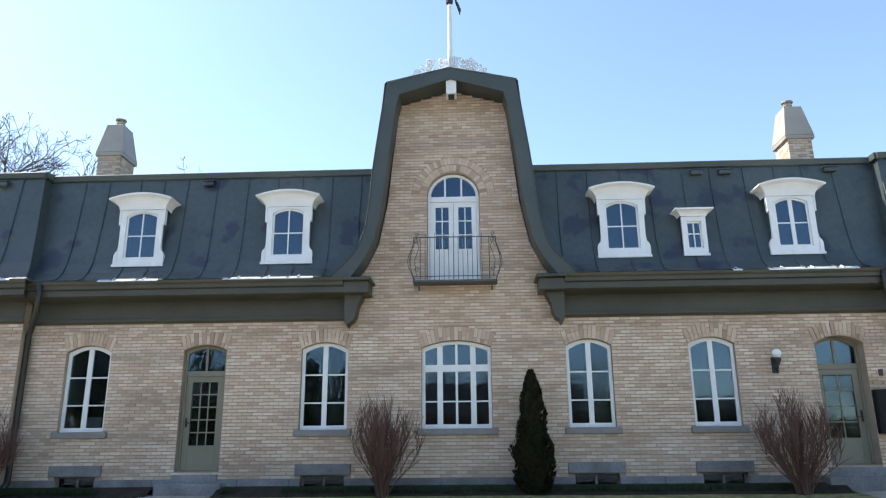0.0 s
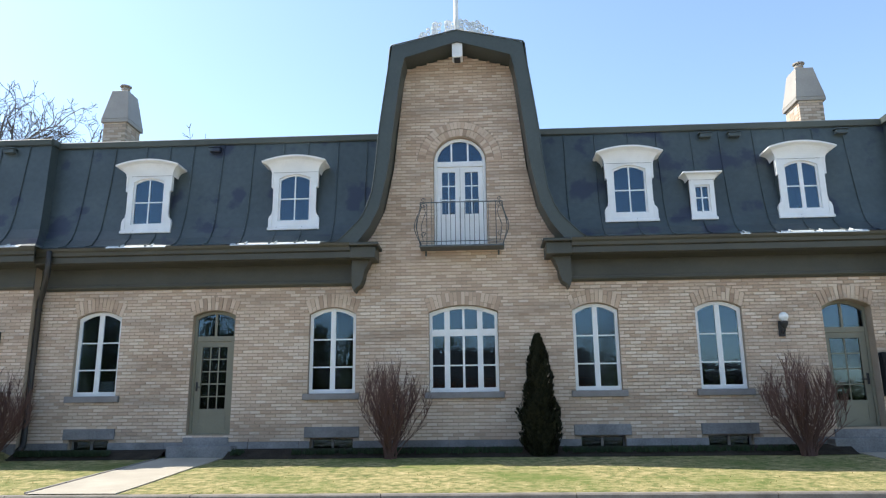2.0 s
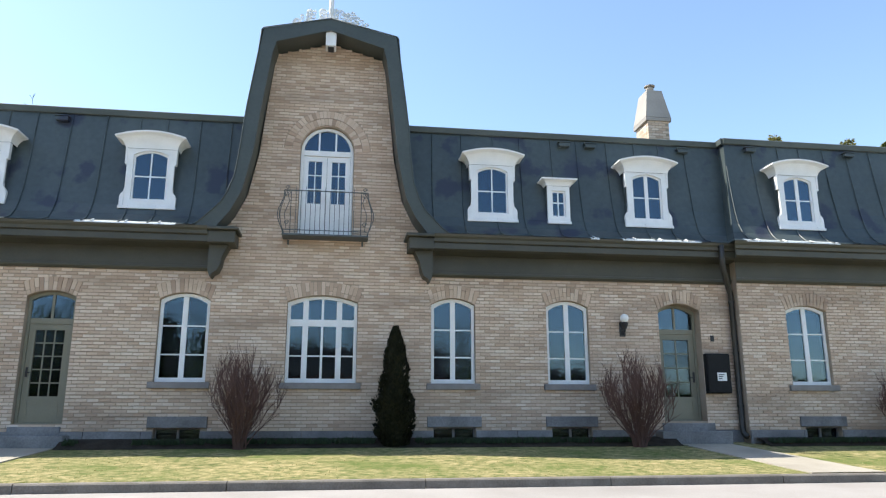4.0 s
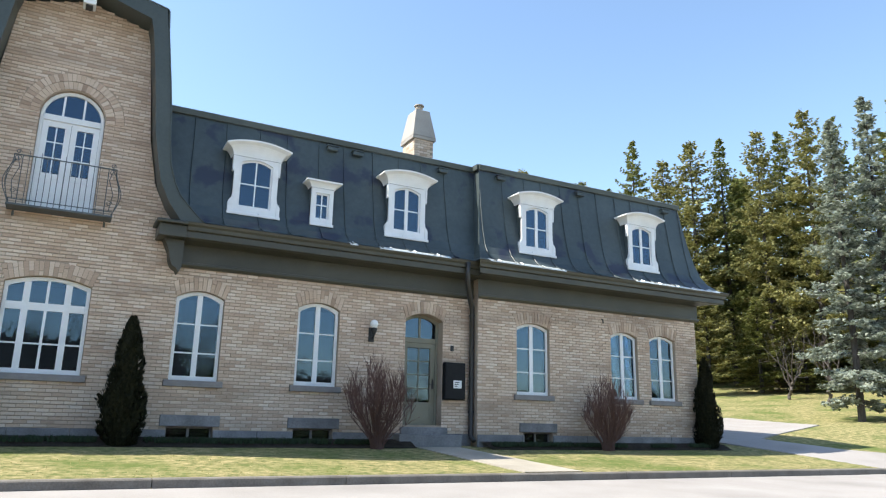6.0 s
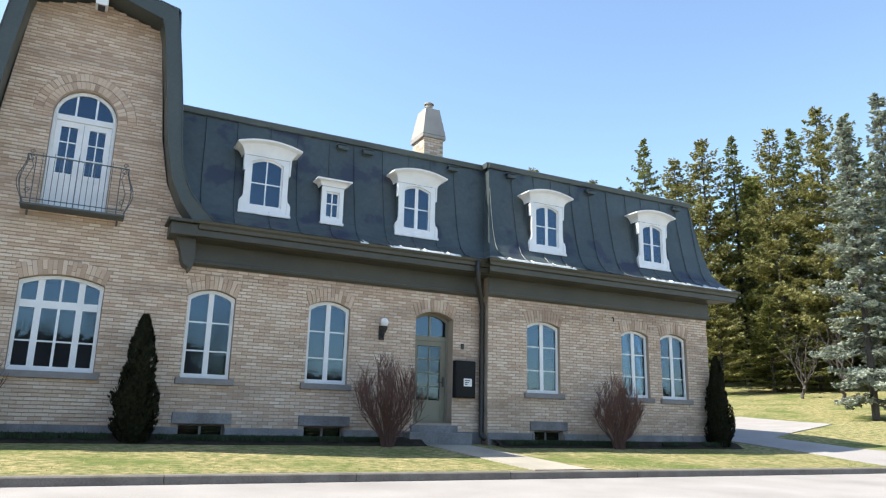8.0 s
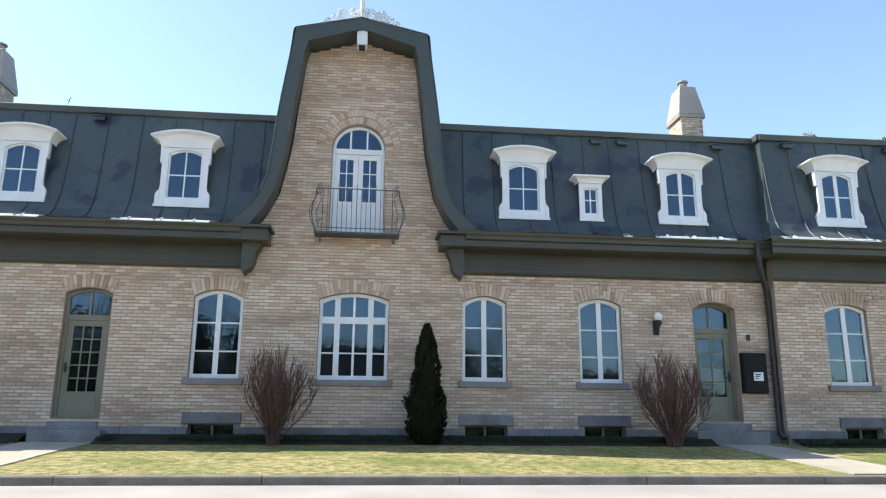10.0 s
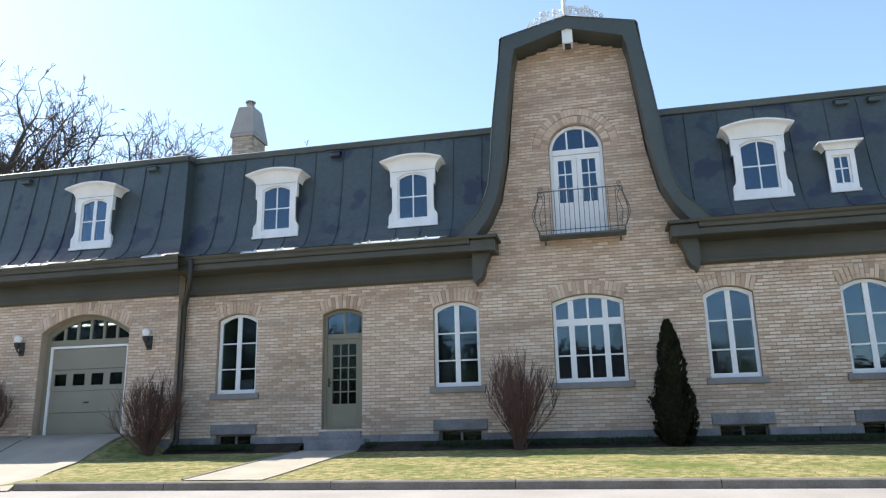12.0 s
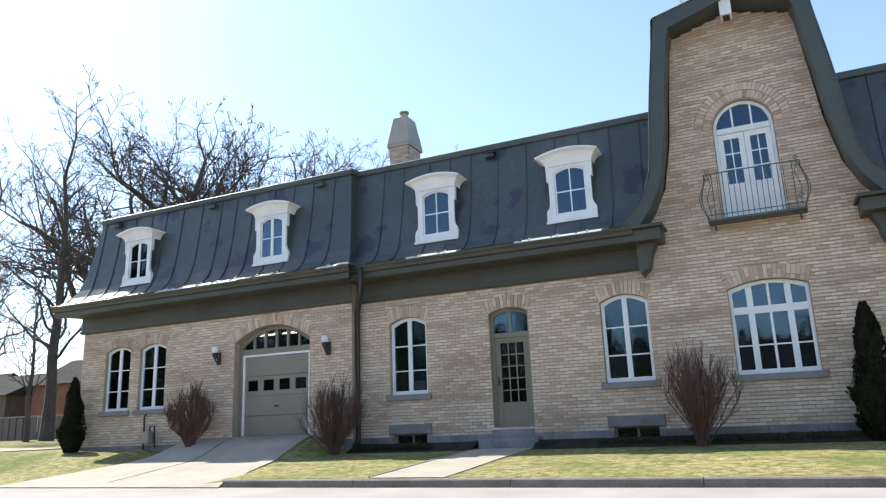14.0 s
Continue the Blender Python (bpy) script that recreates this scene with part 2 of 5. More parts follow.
OPEN_MAIN += [(a, b, 0.30, 0.63, 0.0, False) for a, b in BASEMENT]
OPEN_R += [(11.62, 12.52, 0.30, 0.63, 0.0, False)]


def head(o, x):
    """The height of an opening's head at x."""
    x0, x1, z0, zs, rise, rnd = o
    u = min(1.0, abs(2 * (x - x0) / (x1 - x0) - 1))
    return zs + rise * (math.sqrt(1 - u * u) if rnd else 1 - u * u)


def outline(x0, x1, z0, zs, rise, rnd=False, n=14):
    o = (x0, x1, z0, zs, rise, rnd)
    if rnd:
        arc = [((x0 + x1) / 2 + (x1 - x0) / 2 * math.cos(math.pi * k / n), zs + rise * math.sin(math.pi * k / n)) for k in range(n + 1)]
    else:
        arc = [(x1 + (x0 - x1) * k / n, head(o, x1 + (x0 - x1) * k / n)) for k in range(n + 1)]
    return [(x0, z0), (x1, z0)] + arc


def backing_wall(name, x0, x1, z0, top, y0, y1, openings, label, extra=()):
    """The mortar body of a wall with its openings cut through; top(x) is its upper edge."""
    xs = {x0, x1, *extra}
    for o in openings:
        k = 16 if o[4] else 1
        xs |= {o[0] + (o[1] - o[0]) * i / k for i in range(k + 1)}
    xs = sorted(x for x in xs if x0 <= x <= x1)
    s = Shape()
    for a, b in zip(xs, xs[1:]):
        mid = (a + b) / 2
        cuts = sorted([o for o in openings if o[0] < mid < o[1]], key=lambda o: o[2])
        la, lb = z0, z0
        for o in cuts:
            if o[2] > la + 0.001:
                s.prism([(a, la), (b, lb), (b, o[2]), (a, o[2])], y0, y1)
            la, lb = head(o, a), head(o, b)
        s.prism([(a, la), (b, lb), (b, top(b)), (a, top(a))], y0, y1)
    return tagged(s.obj(name, M_MORTAR), label, "wall", kind="structure")


def gable_top(x):
    d = abs(x - GX)
    if d >= 2.55:
        return 4.6
    zs = [z for z, _ in INNER]
    w = [-h for _, h in INNER]
    return float(np.interp(-d, w, zs)) if d > 1.27 else 9.20 + 0.36 * (1 - d / 1.27)


GXS = [GX + s * h for s in (-1, 1) for _, h in INNER] + [GX] + [GX + 0.1 * k for k in range(-25, 26)]
wall_main = backing_wall("wall_main", STEP_L, STEP_R, 0.0, lambda x: max(4.6, gable_top(x)), WALL + 0.012, WALL + 0.4, OPEN_MAIN,
                         "buff brick front wall in running bond with pale mortar", GXS)
wall_left = backing_wall("wall_left", END_L, STEP_L, 0.0, lambda x: 4.6, PAV + 0.012, PAV + 0.4, OPEN_L, "buff brick front wall of the garage pavilion")
wall_right = backing_wall("wall_right", STEP_R, END_R, 0.0, lambda x: 4.6, PAV + 0.012, PAV + 0.4, OPEN_R, "buff brick front wall of the end pavilion")
for nm, x in (("wall_west", END_L), ("wall_east", END_R - 0.35)):
    tagged(Shape().box(x, x + 0.35, PAV + 0.4, BACK - 0.35, 0, 4.6).obj(nm, M_MORTAR), "plain buff brick end wall", "wall", kind="structure")
tagged(Shape().box(END_L, END_R, BACK - 0.35, BACK, 0, 4.6).obj("wall_north", M_MORTAR), "plain buff brick rear wall", "wall", kind="structure")
# added inner walls, floor and ceiling; room shade is in their dark colour
tagged(Shape().box(STEP_L - 0.15, STEP_L, WALL + 0.412, BACK - 0.35, 0.7, 3.9).obj("wall_inner_west", M_ROOM_DARK), "added inner wall, coloured dark so the room looks unlit", "wall", kind="structure")
tagged(Shape().box(STEP_R, STEP_R + 0.15, WALL + 0.412, BACK - 0.35, 0.7, 3.9).obj("wall_inner_east", M_ROOM_DARK), "added inner wall, coloured dark so the room looks unlit", "wall", kind="structure")
tagged(Shape().box(END_L + 0.36, END_R - 0.36, 20.0, 20.15, 0.7, 3.9).obj("wall_inner_rear", M_ROOM_DARK), "added inner wall, coloured dark so the room looks unlit", "wall", kind="structure")
tagged(Shape().box(END_L + 0.36, END_R - 0.36, WALL + 0.42, BACK - 0.36, 0.5, 0.7).obj("floor", M_ROOM_DARK), "added indoor floor, coloured dark so the room looks unlit", "floor", kind="structure")
tagged(Shape().box(END_L + 0.36, END_R - 0.36, WALL + 0.42, BACK - 0.36, 3.9, 4.1).obj("ceiling", M_ROOM_DARK), "added indoor ceiling, coloured dark so the room looks unlit", "ceiling", kind="structure")

# ---- roof: mansard with a flared foot ----
INSET = [(0.0, 4.80), (0.22, 4.89), (0.42, 5.08), (0.56, 5.33), (0.67, 5.72), (0.78, 6.3), (0.87, 6.9), (0.97, TOP)]
MAIN_EAVE, PAV_EAVE = WALL - 0.74, PAV - 0.74


def roof_y(z, eave):
    return eave + float(np.interp(z, [b for _, b in INSET], [a for a, _ in INSET]))


def mansard(name, x0, x1, eave, hip0, hip1, label, cut=0):
    """A curved front slope between x0 and x1 at the eave; hips run in at the ends where told."""
    s = Shape()
    rows = [(x0 + hip0 * a, x1 - hip1 * a, eave + a, z) for a, z in INSET]
    if cut < 0:
        rows = [(a, GX - lerp_table(VOUT, z) + 0.05, y, z) for a, b, y, z in rows]
    if cut > 0:
        rows = [(GX + lerp_table(VOUT, z) - 0.05, b, y, z) for a, b, y, z in rows]
    for (a0, b0, y0, z0), (a1, b1, y1, z1) in zip(rows, rows[1:]):
        s.add([(a0, y0, z0), (b0, y0, z0), (b1, y1, z1), (a1, y1, z1)], [(0, 1, 2, 3)])
        if hip0:
            s.add([(a0, BACK, z0), (a0, y0, z0), (a1, y1, z1), (a1, BACK, z1)], [(0, 1, 2, 3)])
        if hip1:
            s.add([(b0, y0, z0), (b0, BACK, z0), (b1, BACK, z1), (b1, y1, z1)], [(0, 1, 2, 3)])
    a, b, y, z = rows[-1]
    s.add([(a, y, z), (b, y, z), (b, BACK, z), (a, BACK, z)], [(0, 1, 2, 3)])
    s.add([(a, BACK, 4.6), (b, BACK, 4.6), (b, BACK, z), (a, BACK, z)], [(3, 2, 1, 0)])
    x0, x1 = rows[0][0], rows[0][1]
    s.add([(x0, eave, 4.795), (x1, eave, 4.795), (x1, BACK, 4.795), (x0, BACK, 4.795)], [(3, 2, 1, 0)])
    return tagged(s.obj(name, M_ROOF), label, "roof", kind="structure")


roof_l = mansard("roof_main_west", STEP_L - 0.2, GX - 1.6, MAIN_EAVE, 0, 0, "slate-grey standing-seam metal mansard roof with a flared foot", -1)
roof_r = mansard("roof_main_east", GX + 1.6, STEP_R + 0.2, MAIN_EAVE, 0, 0, "slate-grey standing-seam metal mansard roof with a flared foot", 1)
pav_l = mansard("roof_west", END_L - 0.74, STEP_L + 0.36, PAV_EAVE, 1, 0.5, "slate-grey metal mansard roof over the garage pavilion")
pav_r = mansard("roof_east", STEP_R - 0.36, END_R + 0.74, PAV_EAVE, 0.5, 1, "slate-grey metal mansard roof over the end pavilion")


def seams(roof, x0, x1, eave, hip0, hip1, step, seed):
    rnd = random.Random(seed)
    x = x0 + 0.45
    while x < x1 - 0.25:
        pts = []
        for a, z in INSET:
            if x0 + hip0 * a <= x <= x1 - hip1 * a and abs(x - GX) > lerp_table(VOUT, z):
                pts.append((x + rnd.uniform(-0.008, 0.008), eave + a - 0.012, z + 0.008))
        if len(pts) > 2:
            Shape().tube(pts, 0.016, 5).obj("seam", M_ROOF, roof)
        x += step * rnd.uniform(0.85, 1.15)


seams(roof_l, STEP_L + 0.3, GX - 1.9, MAIN_EAVE, 0, 0, 0.68, 1)
seams(roof_r, GX + 2.0, STEP_R - 0.2, MAIN_EAVE, 0, 0, 0.68, 2)
seams(pav_l, END_L - 0.74, STEP_L + 0.36, PAV_EAVE, 1, 0.5, 0.66, 3)
seams(pav_r, STEP_R - 0.36, END_R + 0.74, PAV_EAVE, 0.5, 1, 0.66, 4)


def curb(roof, x0, x1, eave):
    y = eave + 0.97
    Shape().sweep([(y - 0.07, TOP - 0.10), (y - 0.05, TOP - 0.115), (y + 0.05, TOP - 0.10), (y + 0.2, TOP + 0.05), (y - 0.05, TOP + 0.05), (y - 0.09, TOP + 0.02)][::-1], x0, x1).obj(
        "ridge_trim", M_VERGE, roof, "weathered metal trim along the roof's upper edge")


curb(roof_l, STEP_L - 0.1, GX - 1.82, MAIN_EAVE)
curb(roof_r, GX + 1.82, STEP_R + 0.1, MAIN_EAVE)
curb(pav_l, END_L + 0.2, STEP_L - 0.1, PAV_EAVE)
curb(pav_r, STEP_R + 0.1, END_R - 0.2, PAV_EAVE)
Shape().box(STEP_L - 0.15, STEP_L - 0.05, PAV_EAVE + 0.95, MAIN_EAVE + 1.2, TOP - 0.1, TOP + 0.05).obj("ridge_trim", M_VERGE, pav_l)
Shape().box(STEP_R + 0.05, STEP_R + 0.15, PAV_EAVE + 0.95, MAIN_EAVE + 1.2, TOP - 0.1, TOP + 0.05).obj("ridge_trim", M_VERGE, pav_r)


# ---- cornice and frieze ----
def cornice(name, x0, x1, wall, e0, e1, label):
    """Crown, fascia, soffit and frieze along one stretch of wall; e0, e1 turn it round the ends."""
    c = thing(name, ((x0 + x1) / 2, wall - 0.3, FRIEZE), label, "cornice", kind="structure")
    y = wall - 0.74

    def run(nm, prof, lab=""):
        return Shape().sweep(prof[::-1], x0, x1, e0, e1, wall).obj(nm, M_TRIM, c, lab)
    run("crown_moulding", [(y, 4.79), (y + 0.02, 4.74), (y + 0.06, 4.70), (y + 0.07, 4.63), (y + 0.12, 4.61), (y + 0.3, 4.61), (y + 0.3, 4.79)], "olive crown moulding and gutter edge")
    run("fascia", [(y + 0.12, 4.605), (y + 0.12, 4.48), (y + 0.16, 4.46), (y + 0.3, 4.46), (y + 0.3, 4.605)])
    run("soffit", [(y + 0.305, 4.52), (y + 0.305, 4.48), (wall - 0.07, 4.44), (wall - 0.07, 4.52)])
    run("frieze_board", [(wall - 0.065, 4.52), (wall - 0.065, 4.06), (wall - 0.10, 4.05), (wall - 0.10, 4.00), (wall - 0.06, 3.95), (wall - 0.002, 3.95), (wall - 0.002, 4.52)],
        "olive painted frieze board")
    return c


cor_l = cornice("cornice_main_west", STEP_L, -1.85, WALL, 0, 0, "olive painted wooden cornice with frieze, ending in a return")
cor_r = cornice("cornice_main_east", 2.98, STEP_R, WALL, 0, 0, "olive painted wooden cornice with frieze, ending in a return")
cor_pl = cornice("cornice_west", END_L, STEP_L, PAV, 1, 0.5, "olive painted wooden cornice with frieze")
cor_pr = cornice("cornice_east", STEP_R, END_R, PAV, 0.5, 1, "olive painted wooden cornice with frieze")
# returns on the gable wall and the brackets under them
for c, x0, x1, s in ((cor_l, -1.85, -1.22, 1), (cor_r, 2.36, 2.98, -1)):
    y = WALL - 0.74
    tip = x1 if s > 0 else x0
    Shape().box(x0, x1, y, WALL - 0.004, 4.72, 4.79).obj("return_cap", M_TRIM, c, bevel=0.02)
    a, b = (x0, x1 - 0.07) if s > 0 else (x0 + 0.07, x1)
    Shape().box(a, b, y + 0.1, WALL - 0.004, 4.46, 4.715).obj("return_block", M_TRIM, c, bevel=0.015)
    e = -1.85 if s > 0 else 2.98
    br = Shape()
    q = lambda d: e + s * d
    poly = [(q(0.0), 4.455), (q(0.0), 3.95), (q(0.02), 3.84), (q(0.06), 3.76), (q(0.10), 3.84), (q(0.2), 3.9), (q(0.26), 4.05), (q(0.28), 4.2), (q(0.40), 4.455)]
    br.prism(poly if s > 0 else poly[::-1], WALL - 0.40, WALL - 0.004)
    br.obj("bracket", M_TRIM, c, "carved wooden end bracket")

# ---- gable verge and roof ----
gable = thing("gable_roof", (GX, WALL, 4.8), "bell-shaped gable roof with grey metal verge boards", "roof", kind="structure")
VY = WALL - 0.66


def verge_pts(tab, s):
    return [(GX + s * h, z) for z, h in tab]


for s in (-1, 1):
    zz = [4.80, 4.88, 5.0, 5.16, 5.35, 5.6, 5.95, 6.3, 6.7, 7.2, 7.8, 8.5, 8.9]
    out = [(GX + s * lerp_table(VOUT, z), z) for z in zz] + [(GX + s * 1.517, 9.49)]
    inn = [(GX + s * (lerp_table(VIN, z)), z) for z in zz] + [(GX + s * 1.22, 9.19)]
    sh = Shape()
    for (o0, o1, i0, i1) in zip(out, out[1:], inn, inn[1:]):
        q = [i0, o0, o1, i1] if s > 0 else [o0, i0, i1, o1]
        sh.prism(q, VY, VY + 0.05)
        sh.prism([(p[0] - s * 0.012 * (k in (1, 2) if s > 0 else k in (0, 3)), p[1]) for k, p in enumerate(q)], VY + 0.05, WALL)
    sh.obj("verge_board", M_VERGE, gable, "grey metal clad curved verge board", smooth=False)
    top = Shape().prism([(GX, 9.56), (GX + s * 1.22, 9.19), (GX + s * 1.517, 9.49), (GX, 9.84)] if s > 0 else
                        [(GX, 9.84), (GX - 1.517, 9.49), (GX - 1.22, 9.19), (GX, 9.56)], VY, VY + 0.05)
    top.prism([(GX, 9.60), (GX + s * 1.23, 9.23), (GX + s * 1.507, 9.47), (GX, 9.82)] if s > 0 else
              [(GX, 9.82), (GX - 1.507, 9.47), (GX - 1.23, 9.23), (GX, 9.60)], VY + 0.05, WALL + 0.1)
    top.obj("top_verge_board", M_VERGE, gable)
    bead = Shape().tube([(GX, VY - 0.012, 9.855), (GX + s * 1.527, VY - 0.012, 9.505), (GX + s * 1.56, VY - 0.012, 9.45), *[(x + s * 0.012, VY - 0.012, z) for x, z in out[::-1][1:]]], 0.014, 6)
    bead.obj("verge_bead", M_VERGE, gable, smooth=True)
    # the roof skin that runs back behind the gable
    skin = Shape()
    line = [(GX, 9.845), (GX + s * 1.547, 9.49)] + [(x + s * 0.01, z) for x, z in out[::-1][1:]]
    for (p, q) in zip(line, line[1:]):
        skin.add([(p[0], VY, p[1]), (q[0], VY, q[1]), (q[0], 20.5, q[1]), (p[0], 20.5, p[1])], [(0, 1, 2, 3)])
    skin.obj("roof_skin", M_ROOF, gable)
rear = Shape().prism([(GX - 2.4, 4.9), (GX + 2.4, 4.9), (GX + 1.8, 7.35), (GX + 1.54, 9.47), (GX, 9.83), (GX - 1.54, 9.47), (GX - 1.8, 7.35)], 20.45, 20.5).obj("rear_wall", M_ROOF, gable)

# ---- ground ----


def smooth(a, b, x):
    u = min(1.0, max(0.0, (x - a) / (b - a)))
    return u * u * (3 - 2 * u)


def west_rise(x, y):
    """The garden climbs a little west of the driveway."""
    return 0.2 * smooth(12.6, 15.2, y) * smooth(-14.8, -15.6, x) + 0.34 * smooth(-22.0, -34.0, x) * smooth(8.0, 18.0, y)


def lawn(x, y):
    z = -0.03 + (min(y, 16.5) - 11.0) * 0.066 + (0.01 * noise.noise((x * 0.5, y * 0.5, 0)) if y > 11.4 else 0)
    ramp = smooth(-15.0, -14.2, x) * (1 - smooth(-10.1, -9.5, x))
    z += hill(x, y) + 0.40 * smooth(13.6, 15.5, y) * ramp + west_rise(x, y)
    return z


def hill(x, y):
    d = math.hypot(x - 0.95, y)
    h = float(np.interp(d, [0, 21, 26, 30, 36, 45, 55, 80, 150], [0, 0, 0.2, 0.5, 0.95, 1.9, 3.1, 6.6, 16.0]))
    return h * smooth(17.9, 22.0, x) * smooth(5.0, 16.0, y)


def ground_z(x, y):
    if y <= 10.85:
        return -0.17 - 0.03 * min(10.85 - y, 14.0) + hill(x, y)
    drive = smooth(-8.9, -9.3, x) + smooth(18.9, 19.6, x)
    edge = -0.17 + (y - 10.85) * 0.10 if y < 15.5 else 0.3
    k = min(1.0, drive) * smooth(15.0, 11.6, y)
    return lawn(x, max(y, 11.0)) * (1 - k) + (edge + hill(x, y)) * k if y > 11.02 else (-0.03 * (1 - k) + k * (-0.165) - 0.06 + hill(x, y))


def grid(xs, ys, zf, lift=0.0):
    s = Shape()
    nx = len(xs)
    s.v = [(x, y, zf(x, y) + lift) for y in ys for x in xs]
    s.f = [(j * nx + i, j * nx + i + 1, (j + 1) * nx + i + 1, (j + 1) * nx + i) for j in range(len(ys) - 1) for i in range(nx - 1)]
    return s


XS = [-600, -300, -150, -90, -60, -45, -35] + [-30 + k for k in range(0, 90)] + [60, 66, 74, 84, 100, 130, 170, 230, 320, 600]
YS = [-600, -300, -120, -60, -30, -15, -8, -4, 0, 3, 6, 8, 9, 10, 10.6, 10.85, 11.0, 11.03, 11.3] + [11.7 + 0.4 * k for k in range(12)] + [17 + k for k in range(40)] + [60, 66, 75, 90, 120, 170, 300, 600]
ground = tagged(grid(XS, YS, ground_z).obj("ground", M_GRASS, smooth=True), "spring lawn with straw-coloured and green patches", "lawn", kind="structure")
RX = [-600, -200, -90, -60, -40, -30] + [-25 + 2.5 * k for k in range(22)] + [32, 36, 42, 50, 60, 90, 200, 600]
RY = [-14, -8, -4, 0, 3, 5, 7, 8, 9, 9.8, 10.4, 10.848]
road = tagged(grid(RX, RY, ground_z, 0.012).obj("road", M_ASPHALT, smooth=True), "pale sunlit asphalt road with a gritty surface", "road", kind="structure")


def strip(name, rows, mat, label, category, lift=0.02, n=6, mound=0.0):
    """A sheet between pairs of edge points, laid on the ground; mound lifts its second edge."""
    s = Shape()
    full = []
    for (a0, b0), (a1, b1) in zip(rows, rows[1:]):
        k = 6
        full += [(Vector(a0).lerp(Vector(a1), i / k), Vector(b0).lerp(Vector(b1), i / k)) for i in range(k)]
    full.append((Vector(rows[-1][0]), Vector(rows[-1][1])))
    for a, b in full:
        for i in range(n + 1):
            p = a.lerp(b, i / n)
            s.v.append((p.x, p.y, ground_z(p.x, p.y) + lift + mound * smooth(0.0, 0.55, i / n)))
    m = n + 1
    s.f = [(j * m + i, j * m + i + 1, (j + 1) * m + i + 1, (j + 1) * m + i) for j in range(len(full) - 1) for i in range(n)]
    for c in (0, n):
        k = len(s.v)
        s.v += [(s.v[j * m + c][0], s.v[j * m + c][1], s.v[j * m + c][2] - 0.12) for j in range(len(full))]
        s.f += [(j * m + c, (j + 1) * m + c, k + j + 1, k + j) for j in range(len(full) - 1)]
    return tagged(s.obj(name, mat), label, category, kind="structure")


strip("path_west", [((-5.95, 11.02), (-4.55, 11.02)), ((-5.75, 15.3), (-4.45, 15.3))], M_CONCRETE, "pale concrete front path to the glazed door", "path", 0.018)
strip("path_east", [((8.55, 11.02), (9.85, 11.02)), ((8.45, 15.3), (9.6, 15.3))], M_CONCRETE, "pale concrete front path to the recessed door", "path", 0.018)
strip("driveway", [((-15.6, 10.75), (-9.0, 10.75)), ((-15.0, 12.5), (-9.7, 12.5)), ((-14.7, 14.2), (-10.2, 14.2)), ((-14.3, 15.56), (-10.2, 15.56))], M_CONCRETE,
      "pale concrete driveway with joints up to the garage", "driveway", 0.03, 10)
joint = Shape()
for k in range(12):
    y0, y1 = 11.0 + 0.36 * k, 11.36 + 0.36 * k
    x0, x1 = -12.45 - 0.02 * k, -12.47 - 0.02 * k
    joint.add([(x + dx, y, ground_z(x, y) + 0.034) for x, y in ((x0, y0), (x1, y1)) for dx in (-0.02, 0.02)], [(0, 1, 3, 2)])
joint.obj("joint", M_SOIL, bpy.data.objects["driveway"], "dark earth-filled joint")
strip("side_drive", [((19.4, 10.7), (36.0, 10.2)), ((19.4, 11.5), (26.6, 11.4)), ((19.45, 12.6), (23.2, 12.5)), ((19.5, 13.8), (21.7, 13.8)), ((19.6, 16.4), (21.4, 16.4)), ((19.9, 17.4), (23.6, 17.3)),
                     ((20.5, 18.8), (27.9, 18.9)), ((22.0, 24.0), (28.6, 24.0))],
      M_ASPHALT, "pale asphalt side drive running back beside the house", "driveway", 0.03, 14)
strip("west_lane", [((-40.0, 12.5), (-40.0, 15.2)), ((-27.0, 14.6), (-27.0, 16.9)), ((-21.5, 16.2), (-21.5, 17.6)), ((-19.3, 17.0), (-19.3, 18.2))], M_CONCRETE, "pale lane running past the end of the house", "lane", 0.03, 5)
# beds are raised and darkened to stand in for the building's shadow band
strip("flower_bed", [((STEP_L + 0.05, 15.15), (STEP_L + 0.05, 15.87)), ((-5.8, 15.15), (-5.8, 15.87))], M_SOIL, "planting bed along the wall, mounded and dark to stand in for shadow", "bed", 0.012, 6, 0.12)
strip("flower_bed", [((-4.4, 15.12), (-4.4, 15.87)), ((8.4, 15.12), (8.4, 15.87))], M_SOIL, "planting bed along the wall, mounded and dark to stand in for shadow", "bed", 0.012, 6, 0.12)
strip("flower_bed", [((10.3, 14.95), (10.3, 15.57)), ((18.4, 14.95), (18.4, 15.57))], M_SOIL, "planting bed along the wall, mounded and dark to stand in for shadow", "bed", 0.012, 6, 0.12)

# ---- windows ----


def pane_poly(o, xa, xb, za, zb=None):
    if zb is not None:
        return [(xa, za), (xb, za), (xb, zb), (xa, zb)]
    return [(xa, za), (xb, za)] + [(xb + (xa - xb) * k / 6, head(o, xb + (xa - xb) * k / 6)) for k in range(7)]


